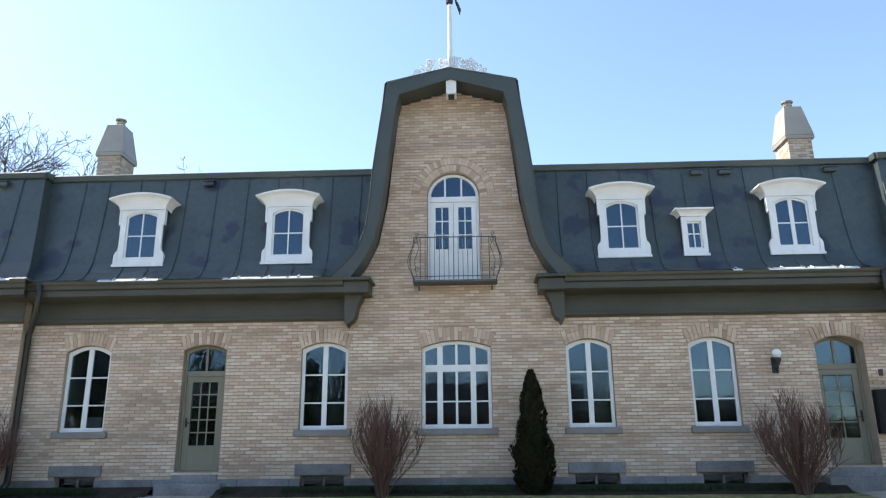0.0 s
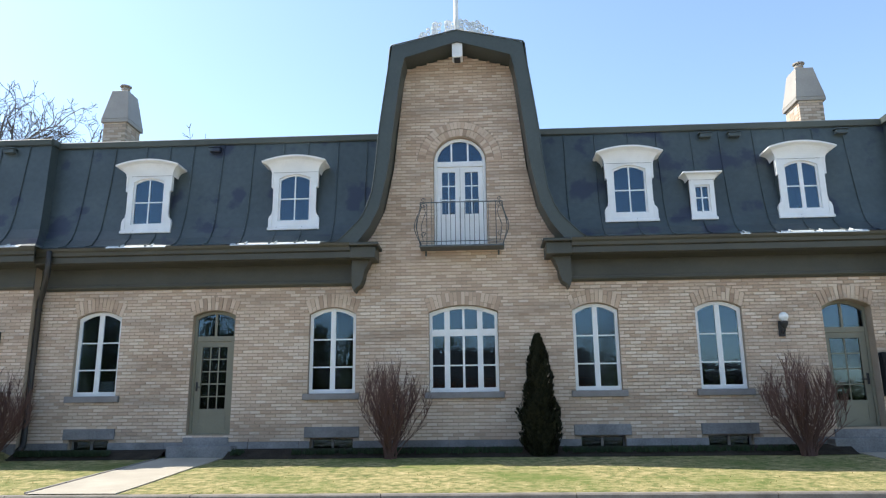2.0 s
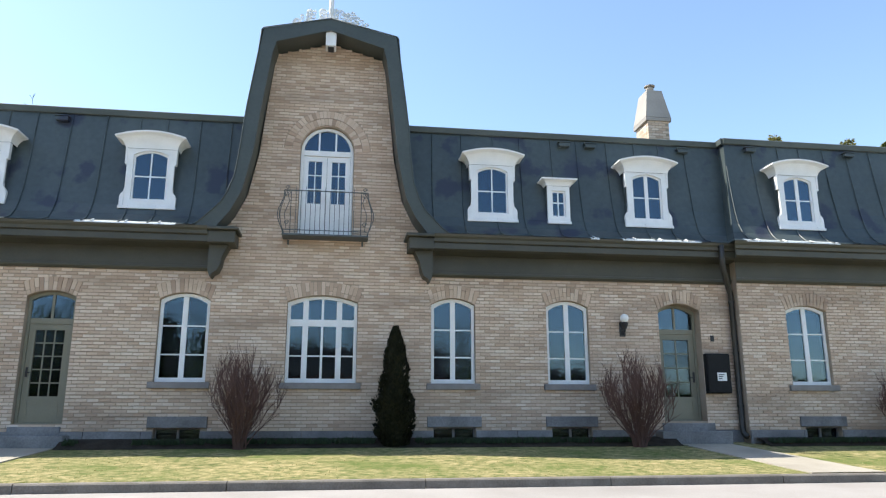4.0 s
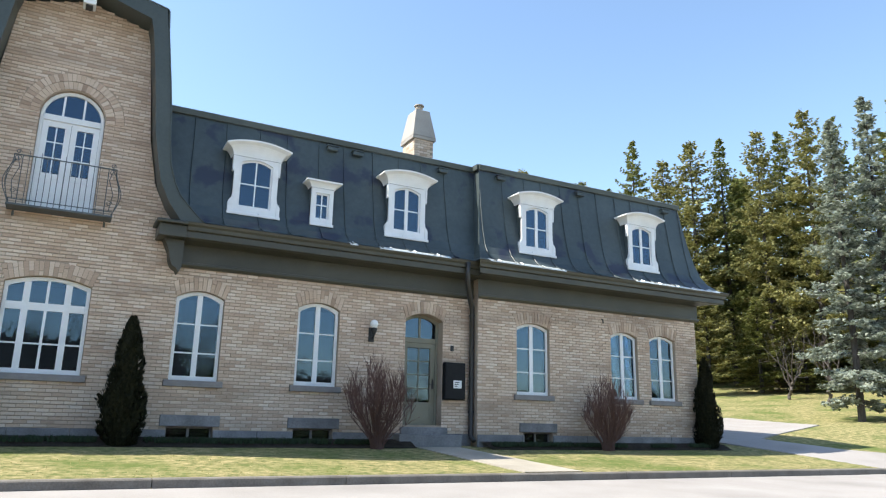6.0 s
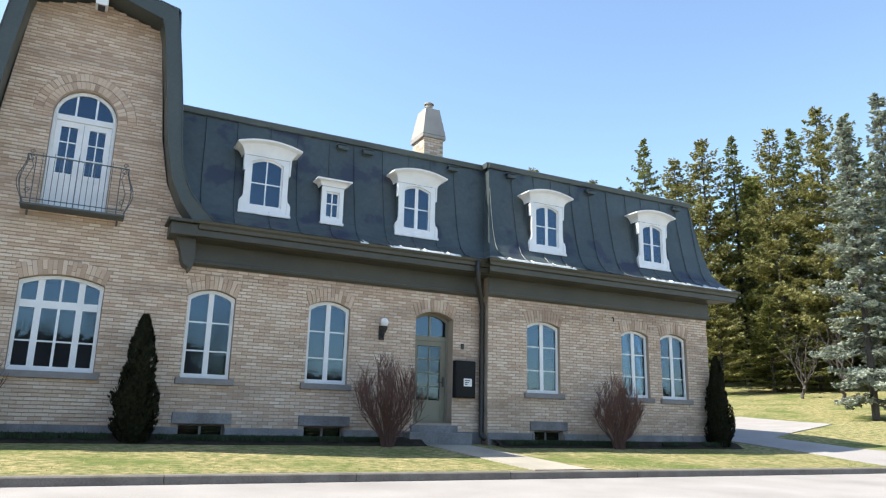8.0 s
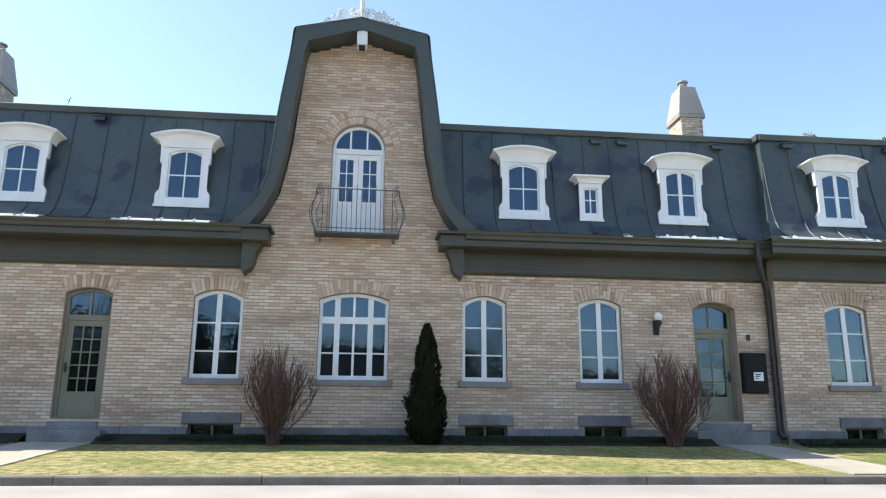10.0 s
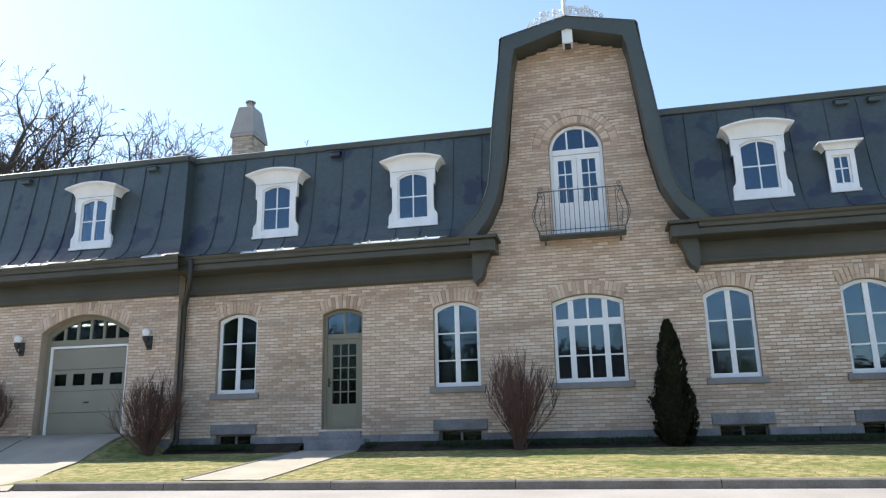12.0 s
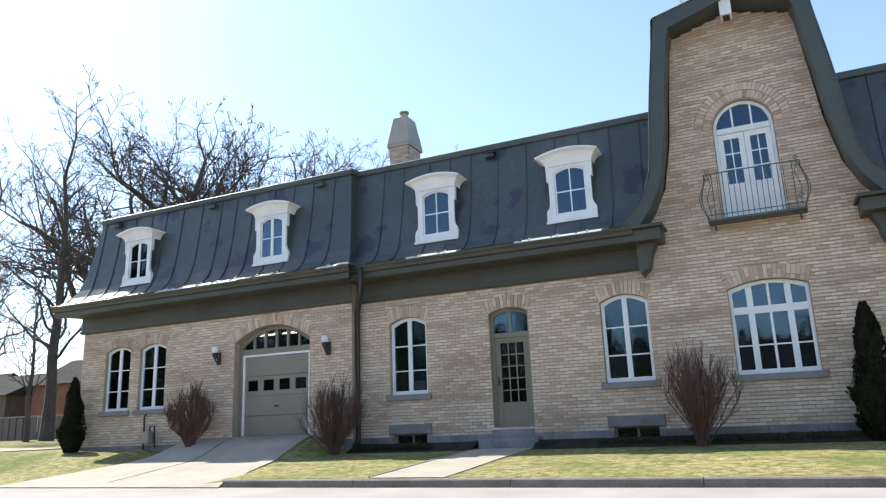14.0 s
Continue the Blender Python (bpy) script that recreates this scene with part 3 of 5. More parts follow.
def casement(name, o, wall, cols, zs_cuts, label, mat=M_WHITE, sill=True, depth=0.10, frame_w=0.075):
    """A framed window in opening o: cols are relative bar places with their widths, zs_cuts the heights of cross bars with their widths."""
    x0, x1, z0, zs, rise, rnd = o
    w = thing(name, ((x0 + x1) / 2, wall, z0), label, "window", kind="structure")
    y = wall + depth
    fr = frame_w
    io = (x0 + fr, x1 - fr, z0 + fr + 0.02, zs - (0.0 if rnd else fr), rise - (fr if rnd else 0), rnd)
    Shape().ring(outline(x0 + 0.004, x1 - 0.004, z0 + 0.004, zs, rise - 0.004, rnd), outline(*io), y, y + 0.1).obj("window_frame", mat, w, bevel=0.006)
    if sill:
        Shape().box(x0 - 0.10, x1 + 0.10, wall - 0.07, wall + depth + 0.09, z0 - 0.135, z0 - 0.002).obj("window_sill", M_SILL, w, "grey stone sill", bevel=0.012)
    xs = [io[0]]
    for u, bw in cols:
        xc = io[0] + (io[1] - io[0]) * u
        top = head(io, xc)
        Shape().prism([(xc - bw / 2, io[2]), (xc + bw / 2, io[2]), (xc + bw / 2, top), (xc - bw / 2, top)], y + 0.012, y + 0.075).obj("mullion" if bw > 0.05 else "glazing_bar", mat, w)
        xs += [xc - bw / 2, xc + bw / 2]
    xs.append(io[1])
    zb = [io[2]]
    for z, bw in zs_cuts:
        for k in range(0, len(xs), 2):
            Shape().box(xs[k], xs[k + 1], y + (0.018 if bw < 0.05 else 0.005), y + 0.07, z - bw / 2, z + bw / 2).obj("glazing_bar" if bw < 0.05 else "transom", mat, w)
        zb += [z - bw / 2, z + bw / 2]
    zb.append(None)
    for k in range(0, len(xs), 2):
        for j in range(0, len(zb), 2):
            p = pane_poly(io, xs[k], xs[k + 1], zb[j], zb[j + 1])
            Shape().prism(p, y + 0.04, y + 0.046).obj("pane", M_DIM if o[3] < 1.0 else M_GLASS, w).visible_shadow = False
    return w


for k, o in zip(("window_3", "window_4", "window_6", "window_7"), (OPEN_MAIN[0], OPEN_MAIN[1], OPEN_MAIN[3], OPEN_MAIN[4])):
    casement(k, o, WALL, [(0.5, 0.11)], [(2.15, 0.03), (2.76, 0.03)], "white painted two-leaf casement window with six panes and arched head")
for k, o in zip(("window_1", "window_2", "window_8", "window_9", "window_10"), (*OPEN_L[:2], *OPEN_R[:3])):
    casement(k, o, PAV, [(0.5, 0.11)], [(2.15, 0.03), (2.76, 0.03)], "white painted narrow two-leaf casement window with arched head", frame_w=0.065)
casement("window_5", OPEN_MAIN[2], WALL, [(0.235, 0.12), (0.5, 0.05), (0.765, 0.12)], [(2.15, 0.03), (2.87, 0.15)],
         "wide white painted window with four lights under a four-light arched transom")
for i, (a, b) in enumerate(BASEMENT + [(11.62, 12.52)]):
    wl = WALL if i < 4 else PAV
    casement("window_%d" % (11 + i), (a, b, 0.30, 0.63, 0.0, False), wl, [(0.5, 0.05)], [], "small dark basement window under a stone lintel", M_SILL, False, depth=0.14, frame_w=0.035)
    tagged(Shape().box(a - 0.13, b + 0.13, wl - 0.035, wl + 0.14, 0.635, 0.865).obj("lintel", M_STONE, bevel=0.012), "grey stone lintel over a basement window", "lintel", kind="structure")


# ---- doors ----
def glazed_door(name, o, wall, rows, cols, label, depth):
    x0, x1, z0, zs, rise, rnd = o
    d = thing(name, ((x0 + x1) / 2, wall, z0), label, "door", kind="structure")
    y = wall + depth
    bar = 2.82
    io = (x0 + 0.07, x1 - 0.07, bar + 0.06, zs - 0.07, rise, False)
    Shape().ring(outline(x0 + 0.004, x1 - 0.004, z0, zs, rise - 0.004), outline(x0 + 0.065, x1 - 0.065, z0 + 0.03, zs - 0.07, rise), y, y + 0.12).obj("door_frame", M_DOOR, d, bevel=0.008)
    Shape().box(x0 + 0.066, x1 - 0.066, y + 0.01, y + 0.1, bar - 0.06, bar + 0.06).obj("transom", M_DOOR, d, bevel=0.006)
    xm = (x0 + x1) / 2
    Shape().box(xm - 0.025, xm + 0.025, y + 0.02, y + 0.08, bar + 0.06, head(io, xm)).obj("glazing_bar", M_DOOR, d)
    for a, b in ((io[0], xm - 0.025), (xm + 0.025, io[1])):
        Shape().prism(pane_poly(io, a, b, bar + 0.06), y + 0.045, y + 0.051).obj("pane", M_GLASS, d)
    a, b, lo, hi = x0 + 0.068, x1 - 0.068, z0 + 0.03, bar - 0.062
    gz0, gz1, st = lo + 0.52, hi - 0.12, 0.13
    leaf = Shape().ring([(a, lo), (b, lo), (b, hi), (a, hi)], [(a + st, gz0), (b - st, gz0), (b - st, gz1), (a + st, gz1)], y + 0.03, y + 0.08).obj("leaf", M_DOOR, d, bevel=0.004)
    Shape().ring([(a + 0.1, lo + 0.1), (b - 0.1, lo + 0.1), (b - 0.1, gz0 - 0.08), (a + 0.1, gz0 - 0.08)],
                 [(a + 0.13, lo + 0.13), (b - 0.13, lo + 0.13), (b - 0.13, gz0 - 0.11), (a + 0.13, gz0 - 0.11)], y + 0.018, y + 0.032).obj("panel_moulding", M_DOOR, leaf)
    gx = [a + st + (b - a - 2 * st) * k / cols for k in range(cols + 1)]
    gz = [gz0 + (gz1 - gz0) * k / rows for k in range(rows + 1)]
    for x in gx[1:-1]:
        Shape().box(x - 0.013, x + 0.013, y + 0.034, y + 0.074, gz0, gz1).obj("glazing_bar", M_DOOR, leaf)
    for z in gz[1:-1]:
        for p, q in zip(gx, gx[1:]):
            Shape().box(p + 0.014, q - 0.014, y + 0.036, y + 0.072, z - 0.013, z + 0.013).obj("glazing_bar", M_DOOR, leaf)
    for p, q in zip(gx, gx[1:]):
        for r, t in zip(gz, gz[1:]):
            Shape().prism(pane_poly(o, p + 0.014, q - 0.014, r + 0.014, t - 0.014), y + 0.05, y + 0.056).obj("pane", M_GLASS, leaf)
    return d, leaf, y, a, b


door, leaf, y, a, b = glazed_door("door_1", OPEN_MAIN[5], WALL, 5, 3, "grey-green painted door with fifteen small panes and a transom", 0.13)
Shape().tube([(a + 0.05, y + 0.03, 1.75), (a + 0.05, y - 0.02, 1.75), (a + 0.14, y - 0.025, 1.75)], 0.012, 8).obj("door_handle", M_IRON, leaf, "dark lever handle")
Shape().box(a + 0.03, a + 0.07, y + 0.012, y + 0.029, 1.66, 1.86).obj("handle_plate", M_IRON, leaf)
door, leaf, y, a, b = glazed_door("door_2", OPEN_MAIN[6], WALL, 4, 2, "grey-green painted glazed door set deep in its brick opening", 0.26)
Shape().tube([(b - 0.05, y + 0.03, 1.75), (b - 0.05, y - 0.02, 1.75), (b - 0.16, y - 0.025, 1.75)], 0.014, 8).obj("door_handle", M_IRON, leaf, "dark lever handle")
Shape().box(b - 0.075, b - 0.03, y + 0.012, y + 0.029, 1.64, 1.88).obj("handle_plate", M_IRON, leaf)
for nm, x0, x1, tz in (("doorstep", -5.75, -4.35, 0.665), ("doorstep", 8.1, 9.75, 0.715)):
    st = thing(nm, ((x0 + x1) / 2, WALL - 0.3, 0.3), "grey stone doorstep below the front door", "step", kind="structure")
    Shape().box(x0, x1, WALL - 0.42, WALL - 0.05, 0.2, tz - 0.17).obj("lower_step", M_STONE, st, bevel=0.015)
    Shape().box(x0 + 0.2, x1 - 0.2, WALL - 0.06, WALL + 0.35, 0.45, tz).obj("threshold", M_STONE, st, bevel=0.015)

# garage door with its transom
gx0, gx1, gz0, gzs, grise, _ = OPEN_L[2]
garage = thing("garage_door", ((gx0 + gx1) / 2, PAV + 0.2, 0.72), "closed grey-green sectional garage door under an arched six-light transom", "garage door", kind="structure")
gy = PAV + 0.22
Shape().ring(outline(gx0 + 0.004, gx1 - 0.004, 0.70, gzs, grise - 0.004), outline(gx0 + 0.12, gx1 - 0.12, 0.705, gzs - 0.1, grise), gy, gy + 0.1).obj("door_frame", M_DOOR, garage, bevel=0.01)
Shape().box(gx0 + 0.121, gx1 - 0.121, gy + 0.005, gy + 0.1, 2.88, 3.03).obj("transom_bar", M_DOOR, garage, bevel=0.008)
gio = (gx0 + 0.12, gx1 - 0.12, 3.03, gzs - 0.1, grise, False)
xs = [gio[0] + (gio[1] - gio[0]) * k / 6 for k in range(7)]
for x in xs[1:-1]:
    Shape().box(x - 0.035, x + 0.035, gy + 0.01, gy + 0.09, 3.03, head(gio, x)).obj("mullion", M_DOOR, garage)
for p, q in zip(xs, xs[1:]):
    Shape().prism(pane_poly(gio, p + 0.036, q - 0.036, 3.03), gy + 0.05, gy + 0.056).obj("pane", M_GLASS, garage)
ix0, ix1 = gx0 + 0.19, gx1 - 0.19
for nm, p, q, r, t in (("door_stop", gx0 + 0.122, ix0, 0.71, 2.878), ("door_stop", ix1, gx1 - 0.122, 0.71, 2.878), ("door_stop", ix0, ix1, 2.82, 2.878)):
    Shape().box(p, q, gy + 0.012, gy + 0.07, r, t).obj(nm, M_WHITE, garage, "white painted door stop")
for k in range(4):
    za, zb = 0.72 + k * 0.525, 0.72 + (k + 1) * 0.525 - 0.008
    if k != 2:
        Shape().box(ix0, ix1, gy + 0.04, gy + 0.085, za, zb).obj("panel", M_GARAGE, garage, bevel=0.01)
        continue
    ww = (ix1 - ix0) / 4
    sh = Shape()
    wins = [(ix0 + ww * j + 0.09, ix0 + ww * (j + 1) - 0.09) for j in range(4)]
    sh.box(ix0, ix1, gy + 0.04, gy + 0.085, za, za + 0.13).box(ix0, ix1, gy + 0.04, gy + 0.085, zb - 0.1, zb)
    cuts = [ix0] + [v for w in wins for v in w] + [ix1]
    for j in range(0, len(cuts), 2):
        sh.box(cuts[j], cuts[j + 1], gy + 0.04, gy + 0.085, za + 0.13, zb - 0.1)
    pan = sh.obj("panel", M_GARAGE, garage)
    for p, q in wins:
        Shape().box(p, q, gy + 0.062, gy + 0.068, za + 0.13, zb - 0.1).obj("pane", M_GLASS, pan)
Shape().box(-11.72, -11.58, gy + 0.02, gy + 0.04, 1.46, 1.5).obj("door_handle", M_IRON, garage, "small dark pull handle")
# the lamps that burn inside the garage
M_TUBE = bpy.data.materials.new("lamp_tube")
M_TUBE.use_nodes = True
M_TUBE.node_tree.nodes["Principled BSDF"].inputs["Emission Color"].default_value = (1.0, 0.93, 0.78, 1)
M_TUBE.node_tree.nodes["Principled BSDF"].inputs["Emission Strength"].default_value = 5.0
for x in (-13.9, -12.9):
    lamp = thing("ceiling_lamp", (x, 18.2, 3.75), "lit fluorescent strip lamp under the garage ceiling", "lamp", "garage lamps")
    Shape().box(x - 0.4, x + 0.4, 18.1, 18.3, 3.80, 3.90).obj("housing", M_WHITE, lamp)
    Shape().tube([(x - 0.38, 18.2, 3.77), (x + 0.38, 18.2, 3.77)], 0.025, 8).obj("tube", M_TUBE, lamp, "lit lamp tube")

# balcony door
bo = OPEN_MAIN[7]
bd = thing("door_3", (GX, WALL, bo[2]), "white painted French door with a three-light fanlight", "door", kind="structure")
by = WALL + 0.10
x0, x1, z0, zs, rise, _ = bo
Shape().ring(outline(x0 + 0.004, x1 - 0.004, z0, zs, rise - 0.002, True), outline(x0 + 0.075, x1 - 0.075, z0 + 0.03, zs, rise - 0.075, True), by, by + 0.12).obj("door_frame", M_WHITE, bd, bevel=0.008)
Shape().box(x0 + 0.076, x1 - 0.076, by - 0.01, by + 0.1, zs - 0.10, zs + 0.03).obj("transom", M_WHITE, bd, bevel=0.008)
fo = (x0 + 0.075, x1 - 0.075, zs + 0.03, zs, rise - 0.075, True)
for u in (0.32, 0.68):
    x = fo[0] + (fo[1] - fo[0]) * u
    Shape().box(x - 0.02, x + 0.02, by + 0.02, by + 0.08, zs + 0.03, head(fo, x)).obj("glazing_bar", M_WHITE, bd)
cx = [fo[0] + 0.015] + [fo[0] + (fo[1] - fo[0]) * u for u in (0.32, 0.68)] + [fo[1] - 0.015]
for p, q in zip(cx, cx[1:]):
    Shape().prism(pane_poly(fo, p, q, zs + 0.03), by + 0.045, by + 0.05).obj("pane", M_GLASS, bd)
for a, b in ((x0 + 0.078, GX - 0.004), (GX + 0.004, x1 - 0.078)):
    lo, hi = z0 + 0.03, zs - 0.105
    g0, g1, sa = lo + 0.72, hi - 0.12, 0.11
    lf = Shape().ring([(a, lo), (b, lo), (b, hi), (a, hi)], [(a + sa, g0), (b - sa, g0), (b - sa, g1), (a + sa, g1)], by + 0.02, by + 0.07).obj("leaf", M_WHITE, bd, bevel=0.004)
    Shape().ring([(a + 0.09, lo + 0.1), (b - 0.09, lo + 0.1), (b - 0.09, g0 - 0.1), (a + 0.09, g0 - 0.1)],
                 [(a + 0.115, lo + 0.125), (b - 0.115, lo + 0.125), (b - 0.115, g0 - 0.125), (a + 0.115, g0 - 0.125)], by + 0.008, by + 0.022).obj("panel_moulding", M_WHITE, lf)
    xm = (a + b) / 2
    Shape().box(xm - 0.012, xm + 0.012, by + 0.025, by + 0.065, g0, g1).obj("glazing_bar", M_WHITE, lf)
    for k in (1, 2):
        z = g0 + (g1 - g0) * k / 3
        for p, q in ((a + sa, xm - 0.013), (xm + 0.013, b - sa)):
            Shape().box(p, q, by + 0.027, by + 0.063, z - 0.012, z + 0.012).obj("glazing_bar", M_WHITE, lf)
    for k in range(3):
        for p, q in ((a + sa, xm - 0.013), (xm + 0.013, b - sa)):
            Shape().box(p, q, by + 0.042, by + 0.047, g0 + (g1 - g0) * k / 3 + 0.013, g0 + (g1 - g0) * (k + 1) / 3 - 0.013).obj("pane", M_GLASS, lf)

# balconet
bal = thing("balconet", (GX, WALL, 4.72), "weathered wrought-iron balconet with bellied scroll ends", "balcony")
px0, px1, py = -0.32, 1.52, WALL - 0.42
Shape().box(px0 - 0.02, px1 + 0.02, py - 0.03, WALL - 0.002, 4.715, 4.755).obj("platform", M_RAIL, bal, "thin dark platform", bevel=0.01)
for x in (px0 + 0.1, px1 - 0.1):
    Shape().prism([(x - 0.02, 4.60), (x + 0.02, 4.60), (x + 0.02, 4.70), (x - 0.02, 4.70)], WALL - 0.05, WALL - 0.002).obj("bracket", M_RAIL, bal)
Shape().tube([(px0, WALL, 5.74), (px0, py, 5.74), (px1, py, 5.74), (px1, WALL, 5.74)], 0.014, 6).obj("top_rail", M_RAIL, bal)
Shape().tube([(px0, WALL, 4.84), (px0, py, 4.84), (px1, py, 4.84), (px1, WALL, 4.84)], 0.010, 6).obj("lower_rail", M_RAIL, bal)
for k in range(13):
    x = -0.06 + k * 0.1055
    tip = 0.10 if k % 2 == 0 else 0.0
    Shape().tube([(x, py, 4.76), (x, py, 5.74 + tip)], [0.0075, 0.0075 if not tip else 0.006], 5).obj("baluster", M_RAIL, bal)
for s, x in ((-1, px0), (1, px1)):
    for off, amp in ((0.0, 0.13), (-s * 0.15, 0.0)):
        pts = [(x + off + s * amp * math.sin(math.pi * min(1, k / 12 * 1.15)) ** 1.5, py, 4.76 + 0.98 * k / 12) for k in range(13)]
        Shape().tube(pts, 0.009, 5).obj("baluster", M_RAIL, bal)
    for yy in (py + 0.14, py + 0.28):
        Shape().tube([(x + s * 0.10 * math.sin(math.pi * min(1, k / 10)) ** 1.5, yy, 4.76 + 0.98 * k / 10) for k in range(11)], 0.008, 5).obj("baluster", M_RAIL, bal)
    for zc, r in ((5.66, 0.07), (5.80, 0.05), (5.0, 0.06)):
        Shape().tube([(x - s * 0.07 + r * (1 - 0.06 * k) * math.cos(k * 0.7), py, zc + r * (1 - 0.06 * k) * math.sin(k * 0.7)) for k in range(12)], 0.008, 5).obj("scroll", M_RAIL, bal)
    Shape().tube([(x - s * 0.07, py, 4.84), (x - s * 0.02, py, 5.2), (x - s * 0.12, py, 5.5), (x - s * 0.05, py, 5.74)], 0.008, 5).obj("scroll", M_RAIL, bal)

# white bracket lamp housing under the gable's peak
box = thing("floodlight_box", (GX, VY, 9.3), "white metal box hung under the gable's peak", "lamp")
Shape().box(GX - 0.12, GX + 0.12, VY + 0.06, VY + 0.36, 9.20, 9.58).obj("housing", M_WHITE, box, bevel=0.012)
Shape().box(GX - 0.07, GX + 0.07, VY + 0.10, VY + 0.32, 9.17, 9.20).obj("lens", M_IRON, box, "dark underside")


# ---- dormers ----
def dormer(xc, eave, small=False, paired=False):
    y = eave + 0.52
    if small:
        w, z0, zt, hz, hw, ow, oz = 0.27, 5.30, 6.17, 6.32, 0.43, 0.17, (5.42, 6.06)
    else:
        w, z0, zt, hz, hw, ow, oz = 0.50, 5.29, 6.61, 6.80, 0.74, 0.37, (5.44, 6.47)
    d = thing("dormer", (xc, y, z0), "small white dormer window with a flat hood" if small else "white painted dormer window with a curved hood and flared foot", "dormer", "" if small else "roof dormers")
    rise = 0.0 if small else 0.10
    Shape().ring(outline(xc - w, xc + w, z0, zt, 0.0), outline(xc - ow, xc + ow, oz[0], oz[1], rise), y, y + 0.06).obj("front_board", M_WHITE, d)
    for s in (-1, 1):
        Shape().box(xc + s * (w - 0.03) - 0.03, xc + s * (w - 0.03) + 0.03, y + 0.062, y + 0.62, z0, zt).obj("cheek", M_ROOF, d, "grey metal dormer cheek")
        q = lambda u: xc + s * u
        if not small:
            f = [(q(w + 0.002), z0), (q(w + 0.085), z0), (q(w + 0.085), z0 + 0.22), (q(w + 0.06), z0 + 0.28), (q(w + 0.015), z0 + 0.33), (q(w + 0.002), z0 + 0.42)]
            Shape().prism(f if s > 0 else f[::-1], y - 0.01, y + 0.08).obj("scroll_foot", M_WHITE, d)
            f = [(q(w + 0.002), zt - 0.36), (q(w + 0.04), zt - 0.36), (q(w + 0.045), zt - 0.002), (q(w + 0.002), zt - 0.002)]
            Shape().prism(f if s > 0 else f[::-1], y - 0.015, y + 0.10).obj("bracket", M_WHITE, d)
    Shape().box(xc - w - (0.1 if not small else 0.02), xc + w + (0.1 if not small else 0.02), y - 0.05, y + 0.10, z0 - 0.06, z0 + 0.004).obj("sill", M_WHITE, d, bevel=0.01)
    # hood: a cove that spreads to a curved cornice on three sides
    n, rows = 14, 7
    base, lift, arch, out = (w + 0.03, 0.13, 0.0, 0.13) if small else (w + 0.05, 0.20, 0.13, 0.19)
    s = Shape()
    for j in range(rows + 2):
        u = min(1.0, j / rows)
        c = 1 - math.sqrt(1 - u ** 1.7) if u < 1 else 1.0
        half, yf, zz = base + (hw - base) * c, y - 0.02 - out * c, zt + lift * u + (0.035 if j > rows else 0)
        line = [(-half, y + 0.52, zz)] + [(-half + 2 * half * k / n, yf, zz + arch * u * (1 - (2 * k / n - 1) ** 2)) for k in range(n + 1)] + [(half, y + 0.52, zz)]
        s.v += [(xc + p, q, r) for p, q, r in line]
    m = n + 3
    s.f = [(j * m + k, j * m + k + 1, (j + 1) * m + k + 1, (j + 1) * m + k) for j in range(rows + 1) for k in range(m - 1)]
    top = (rows + 1) * m
    back = len(s.v)
    s.v += [(p[0], y + 0.52, p[2]) for p in s.v[top + 1:top + m - 1]]
    s.f += [(top + 1 + k, top + 2 + k, back + k + 1, back + k) for k in range(n)]
    s.obj("hood", M_WHITE, d, "coved hood, curved on top" if not small else "coved flat hood")
    # sash
    io = (xc - ow, xc + ow, oz[0], oz[1], rise, False)
    fw = 0.038
    so = (xc - ow + fw, xc + ow - fw, oz[0] + fw, oz[1] - fw, rise, False)
    sa = Shape().ring(outline(xc - ow + 0.003, xc + ow - 0.003, oz[0] + 0.003, oz[1], max(0.0, rise - 0.003)), outline(*so), y + 0.045, y + 0.09).obj("sash", M_WHITE, d)
    zm, bz, b = (oz[0] + oz[1]) / 2 + 0.03, 0.014, 0.045 if paired else 0.014
    Shape().box(xc - b, xc + b, y + 0.05, y + 0.085, so[2], head(so, xc)).obj("glazing_bar", M_WHITE, sa)
    for p, q in ((so[0], xc - b), (xc + b, so[1])):
        Shape().box(p, q, y + 0.052, y + 0.083, zm - bz, zm + bz).obj("glazing_bar", M_WHITE, sa)
        for pane in (pane_poly(so, p, q, so[2], zm - bz), pane_poly(so, p, q, zm + bz)):
            Shape().prism(pane, y + 0.066, y + 0.07).obj("pane", M_GLASS, sa).visible_shadow = False
    return d


for xc, ev, two in ((-6.69, MAIN_EAVE, False), (-3.24, MAIN_EAVE, False), (4.40, MAIN_EAVE, False), (8.20, MAIN_EAVE, True), (11.95, PAV_EAVE, True), (15.69, PAV_EAVE, True),
                    (-11.56, PAV_EAVE, True), (-16.54, PAV_EAVE, True)):
    dormer(xc, ev, paired=two)
dormer(5.99, MAIN_EAVE, True)

